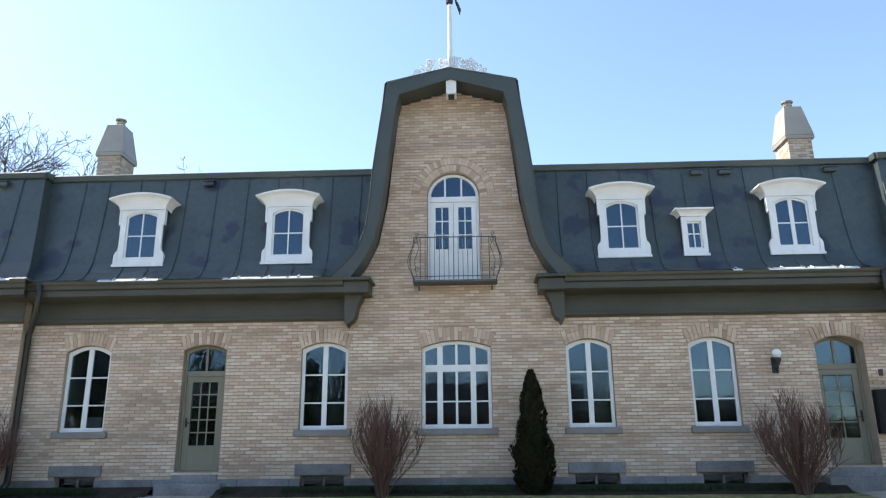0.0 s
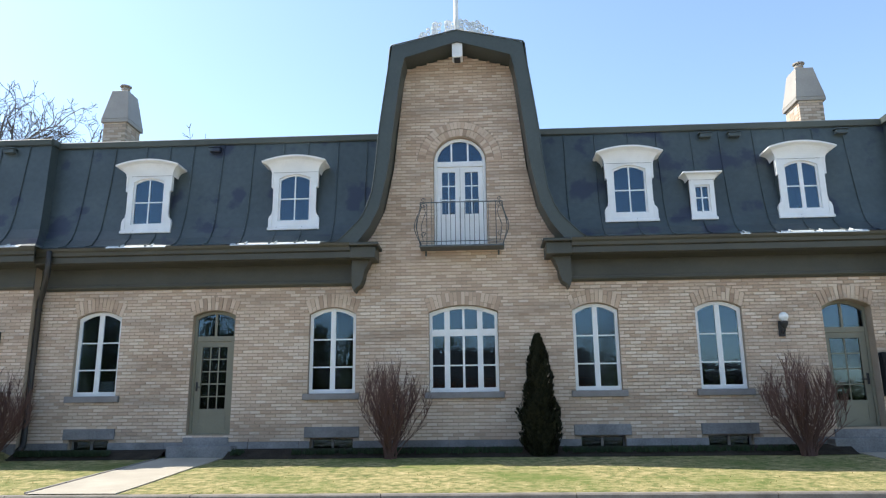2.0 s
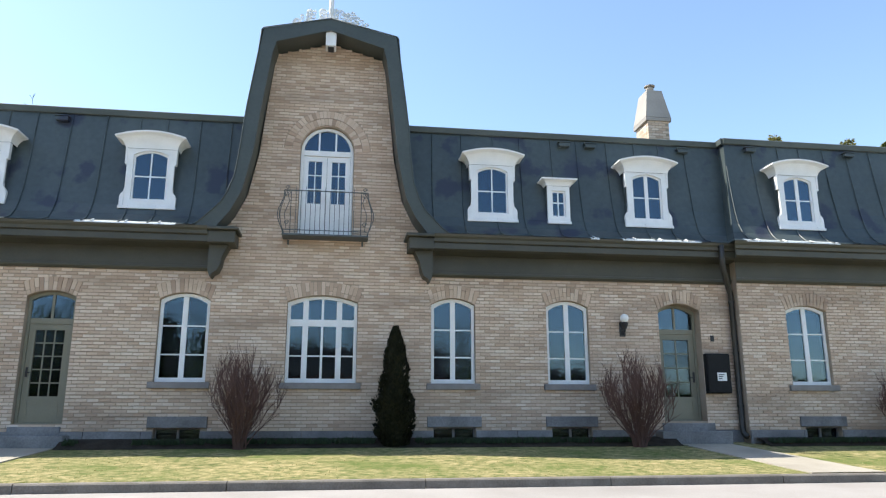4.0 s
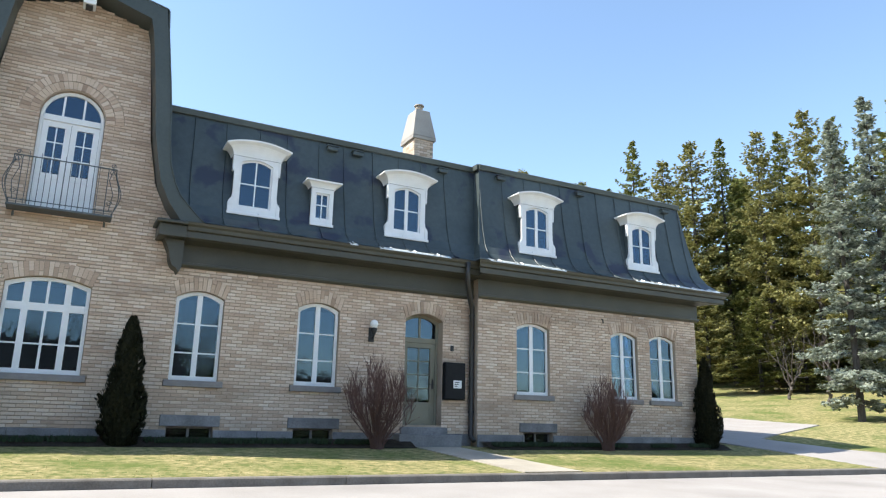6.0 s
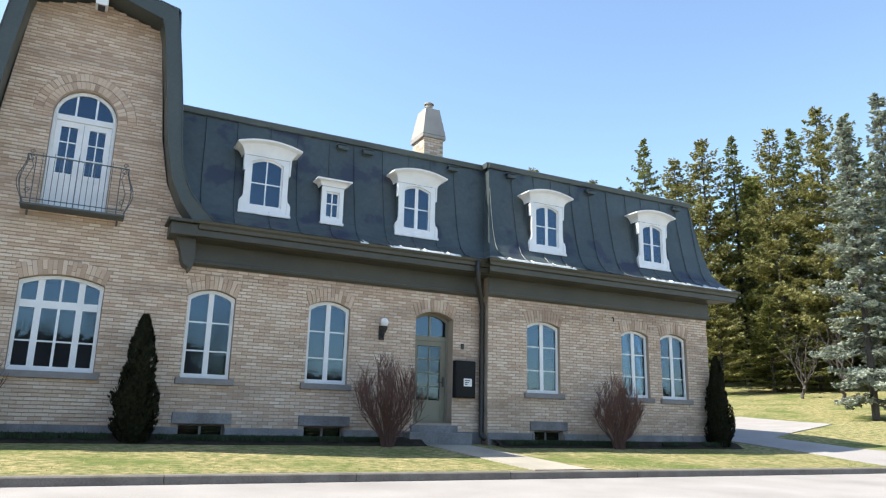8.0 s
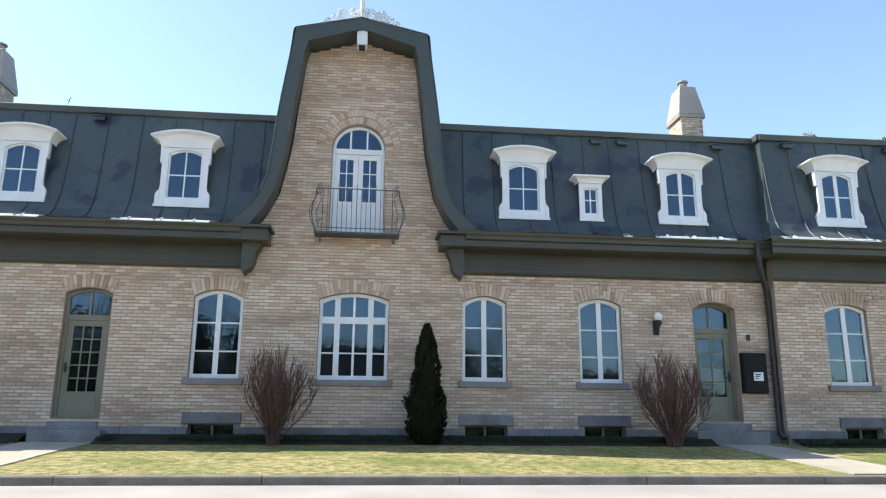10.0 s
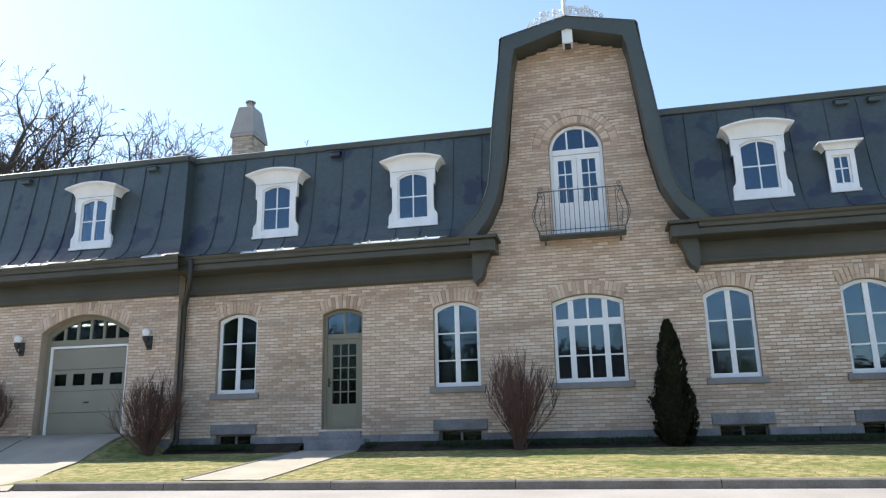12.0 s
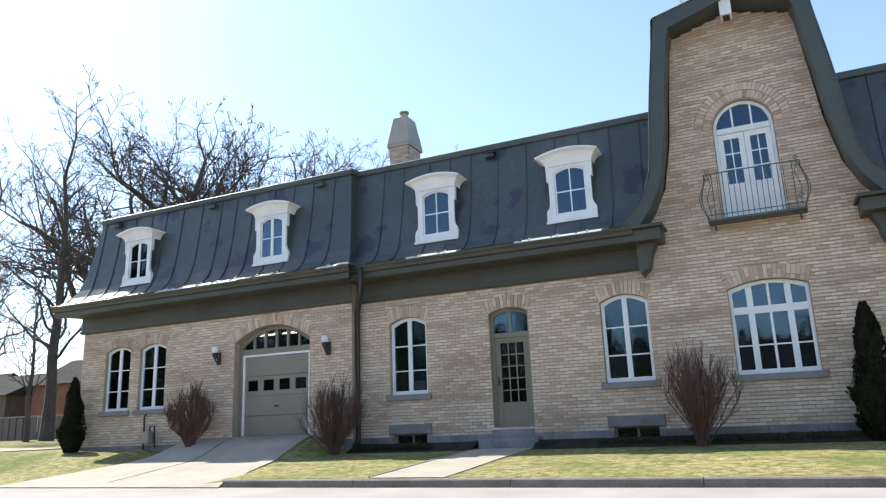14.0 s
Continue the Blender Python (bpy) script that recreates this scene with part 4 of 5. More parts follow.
# metal strips on the roof's foot; their near-white colour stands in for sun glare
for x0, x1, ev, rows in ((-7.3, -5.95, MAIN_EAVE, 0.06), (-4.5, -2.5, MAIN_EAVE, 0.06), (6.55, 6.75, MAIN_EAVE, 0.08), (7.3, 9.2, MAIN_EAVE, 0.08), (-9.72, -9.1, PAV_EAVE, 0.07),
                         (10.15, 12.5, PAV_EAVE, 0.16), (14.9, 18.2, PAV_EAVE, 0.1), (-19.2, -16.9, PAV_EAVE, 0.15), (-15.2, -12.3, PAV_EAVE, 0.13)):
    fl = thing("eave_flashing", ((x0 + x1) / 2, ev, EAVE), "strip of flashing on the roof's foot, near white to stand in for sun glare", "flashing", "eave flashings")
    s = Shape()
    n = max(2, int((x1 - x0) / 0.3))
    rnd = random.Random(x0)
    e = [(x0 + (x1 - x0) * k / n, rows * rnd.uniform(0.55, 1.1)) for k in range(n + 1)]
    for xa, ra in e:
        za = float(np.interp(ra, [a for a, _ in INSET], [b for _, b in INSET]))
        s.v += [(xa, ev - 0.015, EAVE - 0.03), (xa, ev - 0.015, EAVE - 0.012), (xa, ev + ra, za + 0.012)]
    s.f = [(3 * k + q, 3 * k + 3 + q, 3 * k + 4 + q, 3 * k + 1 + q) for k in range(n) for q in (0, 1)]
    s.obj("strip", M_SUNLIT_FLASHING, fl)
    for k in range(1, n, 2):
        Shape().tube([(e[k][0], ev - 0.01, EAVE + 0.005), (e[k][0], ev + 0.14, EAVE + 0.075)], 0.02, 5).obj("clip", M_SUNLIT_FLASHING, fl)
# snow guards, built as small lidded boxes
for x, ev in ((-5.3, MAIN_EAVE), (6.28, MAIN_EAVE), (6.94, MAIN_EAVE), (9.36, MAIN_EAVE), (-10.2, PAV_EAVE), (-14.0, PAV_EAVE), (-17.9, PAV_EAVE), (11.0, PAV_EAVE), (13.7, PAV_EAVE), (17.0, PAV_EAVE)):
    v = thing("roof_vent", (x, ev + 0.9, 7.3), "small dark snow guard box near the roof's upper edge", "vent", "roof vents")
    Shape().box(x - 0.13, x + 0.13, ev + 0.80, ev + 1.0, 7.30, 7.40).obj("body", M_ROOF, v, bevel=0.015)
    Shape().box(x - 0.15, x + 0.15, ev + 0.78, ev + 1.0, 7.403, 7.425).obj("lid", M_ROOF, v)


# ---- downpipes, lamps, notice box ----
for x, s in ((STEP_L + 0.06, 1), (STEP_R - 0.08, -1)):
    dp = thing("downpipe", (x, WALL - 0.15, 0.4), "dark metal downpipe in the corner of the wall", "pipe", "downpipes")
    Shape().tube([(x + s * 0.46, MAIN_EAVE + 0.03, 4.74), (x + s * 0.46, MAIN_EAVE + 0.03, 4.38), (x + s * 0.42, MAIN_EAVE + 0.1, 4.2), (x + s * 0.08, WALL - 0.2, 3.82), (x, WALL - 0.13, 3.7),
                  (x, WALL - 0.13, 0.62), (x + s * 0.02, WALL - 0.18, 0.50), (x + s * 0.03, WALL - 0.34, 0.42)], 0.062, 10).obj("pipe", M_PIPE, dp, smooth=True)
    for z in (3.5, 2.3, 1.1):
        Shape().lathe([(0.064, z - 0.03), (0.072, z - 0.025), (0.072, z + 0.025), (0.064, z + 0.03)], x, WALL - 0.13, 12).obj("collar", M_PIPE, dp)


def wall_lamp(x, wall, z):
    d = thing("wall_lamp", (x, wall, z), "black iron wall lamp with a white globe", "lamp", "wall lamps")
    Shape().box(x - 0.07, x + 0.07, wall - 0.04, wall - 0.003, z - 0.32, z + 0.02).obj("backplate", M_IRON, d, bevel=0.012)
    Shape().tube([(x, wall - 0.03, z - 0.2), (x, wall - 0.10, z - 0.26), (x, wall - 0.17, z - 0.2), (x, wall - 0.18, z - 0.06)], 0.022, 8).obj("arm", M_IRON, d)
    Shape().lathe([(0.035, z - 0.16), (0.075, z - 0.07), (0.085, z - 0.02), (0.06, z)], x, wall - 0.18).obj("cup", M_IRON, d)
    Shape().lathe([(0.05, z)] + [(0.10 * math.sin(a), z + 0.09 - 0.10 * math.cos(a)) for a in (0.5, 0.9, 1.3, 1.7, 2.1, 2.5, 2.8, 3.05)], x, wall - 0.18).obj("globe", M_GLOBE, d, "white opal globe", smooth=True)


wall_lamp(7.46, WALL, 2.98)
wall_lamp(-13.42, PAV, 2.98)
wall_lamp(-9.82, PAV, 2.98)
nb = thing("notice_box", (9.66, WALL, 1.4), "black metal wall box with a small white label", "box")
Shape().box(9.40, 9.98, WALL - 0.16, WALL - 0.003, 1.38, 2.29).obj("body", M_BOX, nb, bevel=0.02)
dr = Shape().box(9.43, 9.95, WALL - 0.175, WALL - 0.162, 1.41, 2.26).obj("door", M_BOX, nb)
Shape().box(9.63, 9.86, WALL - 0.180, WALL - 0.1755, 1.66, 1.85).obj("label", M_WHITE, dr, "small white label")
for k in range(3):
    Shape().box(9.66, 9.80 - 0.03 * k, WALL - 0.184, WALL - 0.1805, 1.79 - 0.045 * k, 1.81 - 0.045 * k).obj("writing_bar", M_IRON, dr)
pl = thing("number_plate", (9.66, WALL, 2.62), "small dark plate on the brick beside the door", "plate")
Shape().box(9.62, 9.71, WALL - 0.02, WALL - 0.003, 2.58, 2.72).obj("plate", M_IRON, pl, bevel=0.004)
hk = thing("wall_hook", (14.2, PAV, 3.7), "small rusty iron hook in the brick", "hook")
Shape().tube([(14.25, PAV, 3.74), (14.25, PAV - 0.06, 3.73), (14.25, PAV - 0.07, 3.62)], 0.018, 6).obj("hook", M_IRON, hk)
gm = thing("gas_meter", (-15.75, PAV - 0.2, 0.4), "grey gas meter with rising pipes against the wall", "meter")
Shape().box(-15.9, -15.66, PAV - 0.26, PAV - 0.06, 0.62, 0.95).obj("body", M_CHIM, gm, bevel=0.03)
Shape().tube([(-15.98, PAV - 0.06, 1.44), (-15.98, PAV - 0.12, 1.38), (-15.98, PAV - 0.12, 0.45)], 0.025, 8).obj("riser", M_IRON, gm)
Shape().tube([(-15.72, PAV - 0.15, 0.95), (-15.72, PAV - 0.15, 1.08), (-15.55, PAV - 0.15, 1.1), (-15.5, PAV - 0.15, 0.5)], 0.02, 8).obj("pipe", M_IRON, gm)
cd = thing("paper_card", (-7.42, WALL + 0.15, 1.7), "white paper card leaning inside the window", "card")
Shape().box(-7.62, -7.30, WALL + 0.155, WALL + 0.16, 1.68, 1.90).obj("sheet", M_WHITE, cd)


# ---- chimneys and finial ----
def chimney(x, y):
    c = thing("chimney", (x, y, 7.6), "buff brick chimney under a tapered metal cowl", "chimney", "chimneys")
    shaft = Shape()
    for k in range(19):
        z = 7.5 + k * 0.0735
        for j in range(3):
            u = x - 0.31 + 0.62 * (j + 0.5 * (k % 2)) / 3
            shaft.box(max(x - 0.31, u - 0.1) + 0.004, min(x + 0.31, u + 0.1) - 0.004, y, y + 0.1, z, z + 0.06)
            v = y + 0.1 + 0.7 * j / 3
            shaft.box(x - 0.31, x - 0.21, v + 0.004, v + 0.22, z, z + 0.06).box(x + 0.21, x + 0.31, v + 0.004, v + 0.22, z, z + 0.06)
    tagged(shaft.obj("brickwork", M_BRICK, c), kind="stuff")
    Shape().box(x - 0.30, x + 0.30, y + 0.01, y + 0.8, 7.5, 8.9).obj("shaft", M_MORTAR, c, "buff brick shaft")

    def frustum(z0, w0, d0, z1, w1, d1):
        yc = y + 0.4
        return Shape().add([(x + sx * w, yc + sy * d, z) for z, w, d in ((z0, w0, d0), (z1, w1, d1)) for sx, sy in ((-1, -1), (1, -1), (1, 1), (-1, 1))],
                           [(3, 2, 1, 0), (4, 5, 6, 7), (0, 1, 5, 4), (1, 2, 6, 5), (2, 3, 7, 6), (3, 0, 4, 7)])
    frustum(8.80, 0.37, 0.44, 8.9, 0.37, 0.44).obj("skirt", M_CHIM, c, bevel=0.01)
    frustum(8.903, 0.37, 0.44, 9.78, 0.225, 0.28).obj("cowl", M_CHIM, c, "tapered sheet-metal cowl", bevel=0.01)
    Shape().lathe([(0.10, 9.78), (0.10, 9.90), (0.115, 9.91), (0.115, 9.95), (0.085, 9.955), (0.085, 10.0)], x, y + 0.4, 12).obj("pot", M_CHIM, c)
    Shape().lathe([(0.15, 10.0), (0.15, 10.03), (0.03, 10.06)], x, y + 0.4, 12).obj("cap", M_CHIM, c)


chimney(-8.67, 17.5)
chimney(9.50, 17.5)
fy = 16.6
fin = thing("weather_vane", (GX - 0.05, fy, 9.9), "white ridge mast with lacy iron cresting and a dark arrow vane", "weather vane")
fx = GX - 0.05
Shape().tube([(fx, fy, 9.8), (fx, fy, 11.4), (fx, fy, 12.48)], [0.075, 0.06, 0.05], 10).obj("mast", M_WHITE, fin, "white mast")
Shape().lathe([(0.02, 12.47), (0.09, 12.52), (0.10, 12.6), (0.07, 12.68), (0.02, 12.70)], fx, fy).obj("ball", M_IRON, fin, "dark ball")
Shape().tube([(fx, fy, 12.68), (fx, fy, 13.2)], 0.012, 6).obj("spindle", M_IRON, fin)
Shape().lathe([(0.01, 12.86), (0.045, 12.9), (0.01, 12.94)], fx, fy).obj("bead", M_IRON, fin)
vane = Shape().tube([(fx - 0.14, fy - 0.5, 13.1), (fx + 0.27, fy + 0.5, 12.62)], 0.016, 6)
vane.obj("arrow_shaft", M_IRON, fin)
vane = Shape().add([(fx - 0.17, fy - 0.56, 13.22), (fx - 0.06, fy - 0.36, 13.05), (fx - 0.10, fy - 0.40, 12.96), (fx + 0.16, fy + 0.24, 12.82), (fx + 0.29, fy + 0.54, 12.70), (fx + 0.26, fy + 0.5, 12.5), (fx + 0.14, fy + 0.24, 12.74)],
                   [(0, 1, 2), (3, 4, 5, 6)]).obj("arrow_plates", M_IRON, fin)
sol = vane.modifiers.new("solid", "SOLIDIFY")
sol.thickness = 0.015
rnd = random.Random(5)
for turn in (0, 1):
    for s in (-1, 1):
        for ring_i in range(12):
            u0 = 0.06 + ring_i * 0.075
            for lvl in range(9):
                zt = 0.55 + 0.66 * (1 - abs(u0) ** 1.6)
                zc = 9.92 - u0 * 0.14 + lvl * 0.12
                if zc > 9.9 + zt:
                    continue
                r = rnd.uniform(0.05, 0.085)
                u0 += rnd.uniform(-0.03, 0.03)
                zc += rnd.uniform(-0.04, 0.04)
                pts = []
                for k in range(13):
                    a = k * 0.62 + lvl
                    q = r * (1 - 0.045 * k)
                    du, dz = u0 + q * math.cos(a), zc + q * math.sin(a)
                    pts.append((fx + s * du, fy, dz) if turn == 0 else (fx, fy + s * du * 0.8, dz))
                Shape().tube(pts, 0.016, 4).obj("cresting_scroll", M_WHITE, fin)

# ---- kerb ----
k0, k1, n = -9.0, 19.25, 10
kerb = thing("kerb", ((k0 + k1) / 2, 10.92, -0.17), "grey concrete kerb with dark joints along the lawn", "kerb", kind="structure")
for k in range(n):
    a, b = k0 + (k1 - k0) * k / n, k0 + (k1 - k0) * (k + 1) / n
    Shape().sweep([(10.85, -0.3), (10.87, -0.05), (10.89, -0.03), (11.02, -0.025), (11.02, -0.3)][::-1], a + 0.006, b - 0.006).obj("kerb_stone", M_KERB, kerb)
kerb2 = thing("kerb_west", (-18, 10.92, -0.17), "grey concrete kerb end beyond the driveway", "kerb", kind="structure")
Shape().sweep([(10.85, -0.3), (10.87, -0.05), (10.89, -0.03), (11.02, -0.025), (11.02, -0.3)][::-1], -24.0, -15.7).obj("kerb_stone", M_KERB, kerb2)
edge = thing("path_edging", (-6.0, 13, 0), "low dark edging along the path", "edging", kind="structure")
for k in range(4):
    ya, yb = 11.1 + k * 1.0, 12.06 + k * 1.0
    xa, xb = -5.99 + (ya - 11.02) * 0.047, -5.99 + (yb - 11.02) * 0.047
    s = Shape()
    s.add([(x + dx, y, lawn(x, y) + dz) for x, y in ((xa, ya), (xb, yb)) for dx, dz in ((-0.025, -0.05), (0.02, -0.05), (0.02, 0.03), (-0.025, 0.03))],
          [(0, 1, 2, 3), (7, 6, 5, 4), (0, 4, 5, 1), (1, 5, 6, 2), (2, 6, 7, 3), (3, 7, 4, 0)]).obj("edging_board", M_SILL, edge)


# ---- planting ----
def leaf_material(name, colors, rough=0.7):
    m = material(name, colors, rough, scale=0.7, fine=12, bump=0, island=0.7, stain=0, spec=0.25)
    n, l = m.node_tree.nodes, m.node_tree.links
    tr, mx = n.new("ShaderNodeBsdfTranslucent"), n.new("ShaderNodeMixShader")
    ramp = [q for q in n if q.type == "VALTORGB"][0]
    l.new(ramp.outputs[0], tr.inputs[0])
    mx.inputs[0].default_value = 0.3
    l.new(n["Principled BSDF"].outputs[0], mx.inputs[1])
    l.new(tr.outputs[0], mx.inputs[2])
    l.new(mx.outputs[0], n["Material Output"].inputs[0])
    return m


M_SPRUCE = leaf_material("blue_spruce_needles", [(0.06, 0.075, 0.058), (0.23, 0.26, 0.205), (0.42, 0.45, 0.375), (0.60, 0.62, 0.53)])
M_PINE = leaf_material("pine_needles", [(0.045, 0.062, 0.024), (0.165, 0.19, 0.062), (0.30, 0.305, 0.105), (0.44, 0.41, 0.16)])
M_PINE2 = leaf_material("olive_pine_needles", [(0.06, 0.064, 0.027), (0.21, 0.21, 0.08), (0.37, 0.345, 0.14), (0.50, 0.455, 0.21)])
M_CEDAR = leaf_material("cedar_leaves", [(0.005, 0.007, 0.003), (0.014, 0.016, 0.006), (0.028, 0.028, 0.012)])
M_SPROUT = leaf_material("bulb_leaves", [(0.02, 0.034, 0.018), (0.05, 0.075, 0.035)])
M_BARK = material("grey_bark", [(0.04, 0.034, 0.03), (0.075, 0.064, 0.056), (0.11, 0.096, 0.085)], 0.9, scale=3, fine=25, bump=0.8, stretch=(1, 1, 0.3))
M_TWIG = material("red_brown_twigs", [(0.065, 0.032, 0.026), (0.12, 0.064, 0.05), (0.175, 0.105, 0.085)], 0.85, scale=3, fine=30, bump=0.2, island=0.5, stain=0)
M_LIMB = material("dark_limbs", [(0.045, 0.037, 0.034), (0.085, 0.07, 0.063)], 0.9, scale=3, fine=25, bump=0.3)


def conifer(name, seed, h, radius, mat, label, droop, bare, step, tuft, taper=0.85, even=0.8, boughs=7, spread=0.30, gap=0.5):
    """A trunk with whorls of boughs; each bough carries side branchlets set with small needle tufts in a flat spray."""
    rnd = random.Random(seed)
    t = thing(name, (0, 0, 0), label, "tree", "conifers on the slope")
    Shape().tube([(0, 0, -0.3), (0.05, 0, h * 0.3), (-0.04, 0.05, h * 0.65), (0, 0, h * 0.98)], [h * 0.009 + 0.03, h * 0.0075 + 0.02, h * 0.004 + 0.02, 0.015], 8).obj("trunk", M_BARK, t)
    crown, limbs = Shape(), Shape()

    def spray(p, along, size):
        """Two crossed slivers of needles."""
        ax = along.normalized() * size
        for w in (along.cross(Vector((0, 0, 1))), along.cross(Vector((rnd.uniform(-1, 1), rnd.uniform(-1, 1), 0.2)))):
            bx = w.normalized() * size * rnd.uniform(0.32, 0.52)
            k = len(crown.v)
            crown.v += [tuple(p - ax * 0.45 + bx), tuple(p - ax * 0.45 - bx), tuple(p + ax * 0.7)]
            crown.f.append((k, k + 1, k + 2))
    z = h * bare
    while z < h * 0.985:
        u = (z - h * bare) / (h * (1 - bare))
        reach = radius * (min(1.0, 1.25 * (1 - u)) ** taper) * (0.6 + 0.4 * min(1, u * 6 + 0.2)) + 0.10
        n = boughs + rnd.randint(-1, 1)
        a0 = rnd.uniform(0, 6.28)
        for k in range(n):
            a = a0 + (k + rnd.uniform(-0.35, 0.35)) * 2 * math.pi / n
            L = reach * (rnd.uniform(even, 1.1) if rnd.random() < 0.85 else rnd.uniform(0.35, even))
            d = Vector((math.cos(a), math.sin(a), 0))
            side = Vector((-d.y, d.x, 0))
            z0 = z + rnd.uniform(-0.3, 0.3) * step
            dr = droop * rnd.uniform(0.7, 1.2) * (1.0 - 1.1 * u)

            def at(f):
                return d * (L * f) + Vector((0, 0, z0 + L * (0.12 * f - dr * f ** 1.3 + 0.22 * f ** 3)))
            if L > 0.5:
                limbs.tube([at(0), at(0.4), at(0.75), at(1)], [0.022 + 0.008 * L, 0.018, 0.010, 0.004], 3)
            m = max(3, int(L / (tuft * 1.2)))
            for j in range(m):
                f = 0.16 + 0.84 * (j + rnd.random()) / m
                c = at(f)
                bl = (0.16 + spread * L ** 0.7) * (1.08 - f) ** 0.6
                for q in (-1, 1):
                    bd = (d * rnd.uniform(0.5, 0.9) + side * q + Vector((0, 0, rnd.uniform(-0.35, 0.12)))).normalized()
                    w = max(2, int(bl / (tuft * gap)))
                    for i in range(w):
                        p = c + bd * (bl * (i + rnd.random()) / w) + Vector((rnd.uniform(-.04, .04), rnd.uniform(-.04, .04), rnd.uniform(-1.1, 0.3) * tuft))
                        spray(p, bd + Vector((rnd.uniform(-.5, .5), rnd.uniform(-.5, .5), rnd.uniform(-.45, .35))), tuft * rnd.uniform(0.7, 1.25))
            spray(at(1.0), d + Vector((0, 0, 0.3)), tuft)
        z += step * rnd.uniform(0.8, 1.2) * (1.0 - 0.35 * u)
    limbs.obj("bough_frame", M_BARK, t)
    crown.obj("crown", mat, t)
    return t


def bare_tree(name, seed, h, label, r0=0.3, bole=0.25, leader=False, lean=0.06, levels=4, limbs=7):
    """A leafless tree: a trunk, crooked limbs, and branches set along each limb down to short twigs."""
    rnd = random.Random(seed)
    t = thing(name, (0, 0, 0), label, "tree", "leafless trees")
    trunk, crown = Shape(), Shape()

    def turned(d, deg):
        ax = d.cross(Vector((rnd.uniform(-1, 1), rnd.uniform(-1, 1), rnd.uniform(-1, 1)))).normalized()
        return (d * math.cos(radians(deg)) + ax * math.sin(radians(deg))).normalized()

    def grow(p, d, L, r, lv):
        n = max(2, min(10, int(L / (0.5 if lv < 3 else 0.26))))
        pts, rad, way = [p], [r], [d]
        wob = (0.0, 0.34, 0.42, 0.45, 0.4)[lv]
        for k in range(n):
            d = (d + Vector((rnd.uniform(-wob, wob), rnd.uniform(-wob, wob), rnd.uniform(-wob, wob) * 0.8 + lean))).normalized()
            p = p + d * (L / n)
            pts.append(p)
            way.append(d)
            rad.append(max(0.009 if lv > 2 else 0.014, r * (1 - 0.68 * (k + 1) / n)))
        crown.tube(pts, rad, 5 if lv < 2 else 3)
        if lv >= levels:
            return
        for k in range(1, n + 1):
            f = k / n
            for rep in range(3 if lv >= 3 else 2 if (lv == 2 or k == n) else 1):
                if f < (0.34 if lv == 1 else 0.2) or rnd.random() > 0.88:
                    continue
                dd = turned(way[k], rnd.uniform(28, 65) if k < n else rnd.uniform(12, 40))
                if dd.z < -0.25:
                    dd.z *= -0.5
                grow(pts[k], dd.normalized(), L * rnd.uniform(0.34, 0.56) * (1.12 - 0.4 * f), rad[k] * rnd.uniform(0.5, 0.72), lv + 1)
    H = h * (0.93 if leader else bole)
    tp = [Vector((rnd.uniform(-0.1, 0.1) * k * 0.4, rnd.uniform(-0.1, 0.1) * k * 0.4, -0.3 + (H + 0.3) * k / 8)) for k in range(9)]
    tr = [r0 * (1.25 if k == 0 else 1 - (0.955 if leader else 0.3) * k / 8) for k in range(9)]
    trunk.tube(tp, tr, 9)
    if leader:
        for k in range(40):
            f = 0.22 + 0.775 * k / 40
            i = min(7, int(f * 8))
            q = tp[i].lerp(tp[i + 1], f * 8 - i)
            a = k * 2.4 + rnd.uniform(-0.4, 0.4)
            e = rnd.uniform(0.7, 1.3)
            grow(q, Vector((math.cos(a), math.sin(a), e)).normalized(), h * 0.24 * (1.22 - f) * rnd.uniform(0.7, 1.25), r0 * (0.34 - 0.27 * f), 1)
    else:
        for k in range(limbs):
            a = k * 2 * math.pi / limbs + rnd.uniform(-0.35, 0.35)
            e = (0.7, 1.3, 2.4)[k % 3] * rnd.uniform(0.8, 1.2)
            grow(tp[-1 - k % 3], Vector((math.cos(a), math.sin(a), e)).normalized(), h * rnd.uniform(0.34, 0.43), r0 * rnd.uniform(0.42, 0.58), 1)
    trunk.obj("trunk", M_BARK, t)
    crown.obj("crown", M_LIMB, t)
    return t


def place(t, az, d, scale=1.0, turn=0.0, z=None, sxy=1.0, first=False):
    x, y = 0.95 + d * math.sin(radians(az)), -0.2 + d * math.cos(radians(az))
    m = Matrix.Translation((x, y, ground_z(x, y) if z is None else z)) @ Matrix.Rotation(turn, 4, "Z") @ Matrix.Diagonal((scale * sxy, scale * sxy, scale, 1))
    if first:
        t.matrix_basis = m
        return t
    c = copy_thing(t, m)
    c.scale = (scale * sxy, scale * sxy, scale)
    return c


spruce = conifer("blue_spruce", 3, 15.0, 2.25, M_SPRUCE, "tall blue spruce with drooping silver-green boughs", 0.6, 0.07, 0.74, 0.17, 0.85, 0.55, 6, 0.25, 0.26)
spruce2 = conifer("blue_spruce", 8, 15.0, 2.35, M_SPRUCE, "tall blue spruce with drooping silver-green boughs", 0.55, 0.10, 0.80, 0.175, 0.82, 0.5, 6, 0.25, 0.26)
pine = conifer("pine", 4, 22.0, 4.3, M_PINE, "tall dark green pine with ragged layered boughs", 0.35, 0.06, 0.88, 0.22, 0.72, 0.45, 6, 0.30, 0.40)
pine2 = conifer("pine", 9, 22.0, 4.1, M_PINE2, "tall olive-green pine with an open top", 0.25, 0.12, 0.95, 0.22, 0.70, 0.4, 6, 0.30, 0.40)
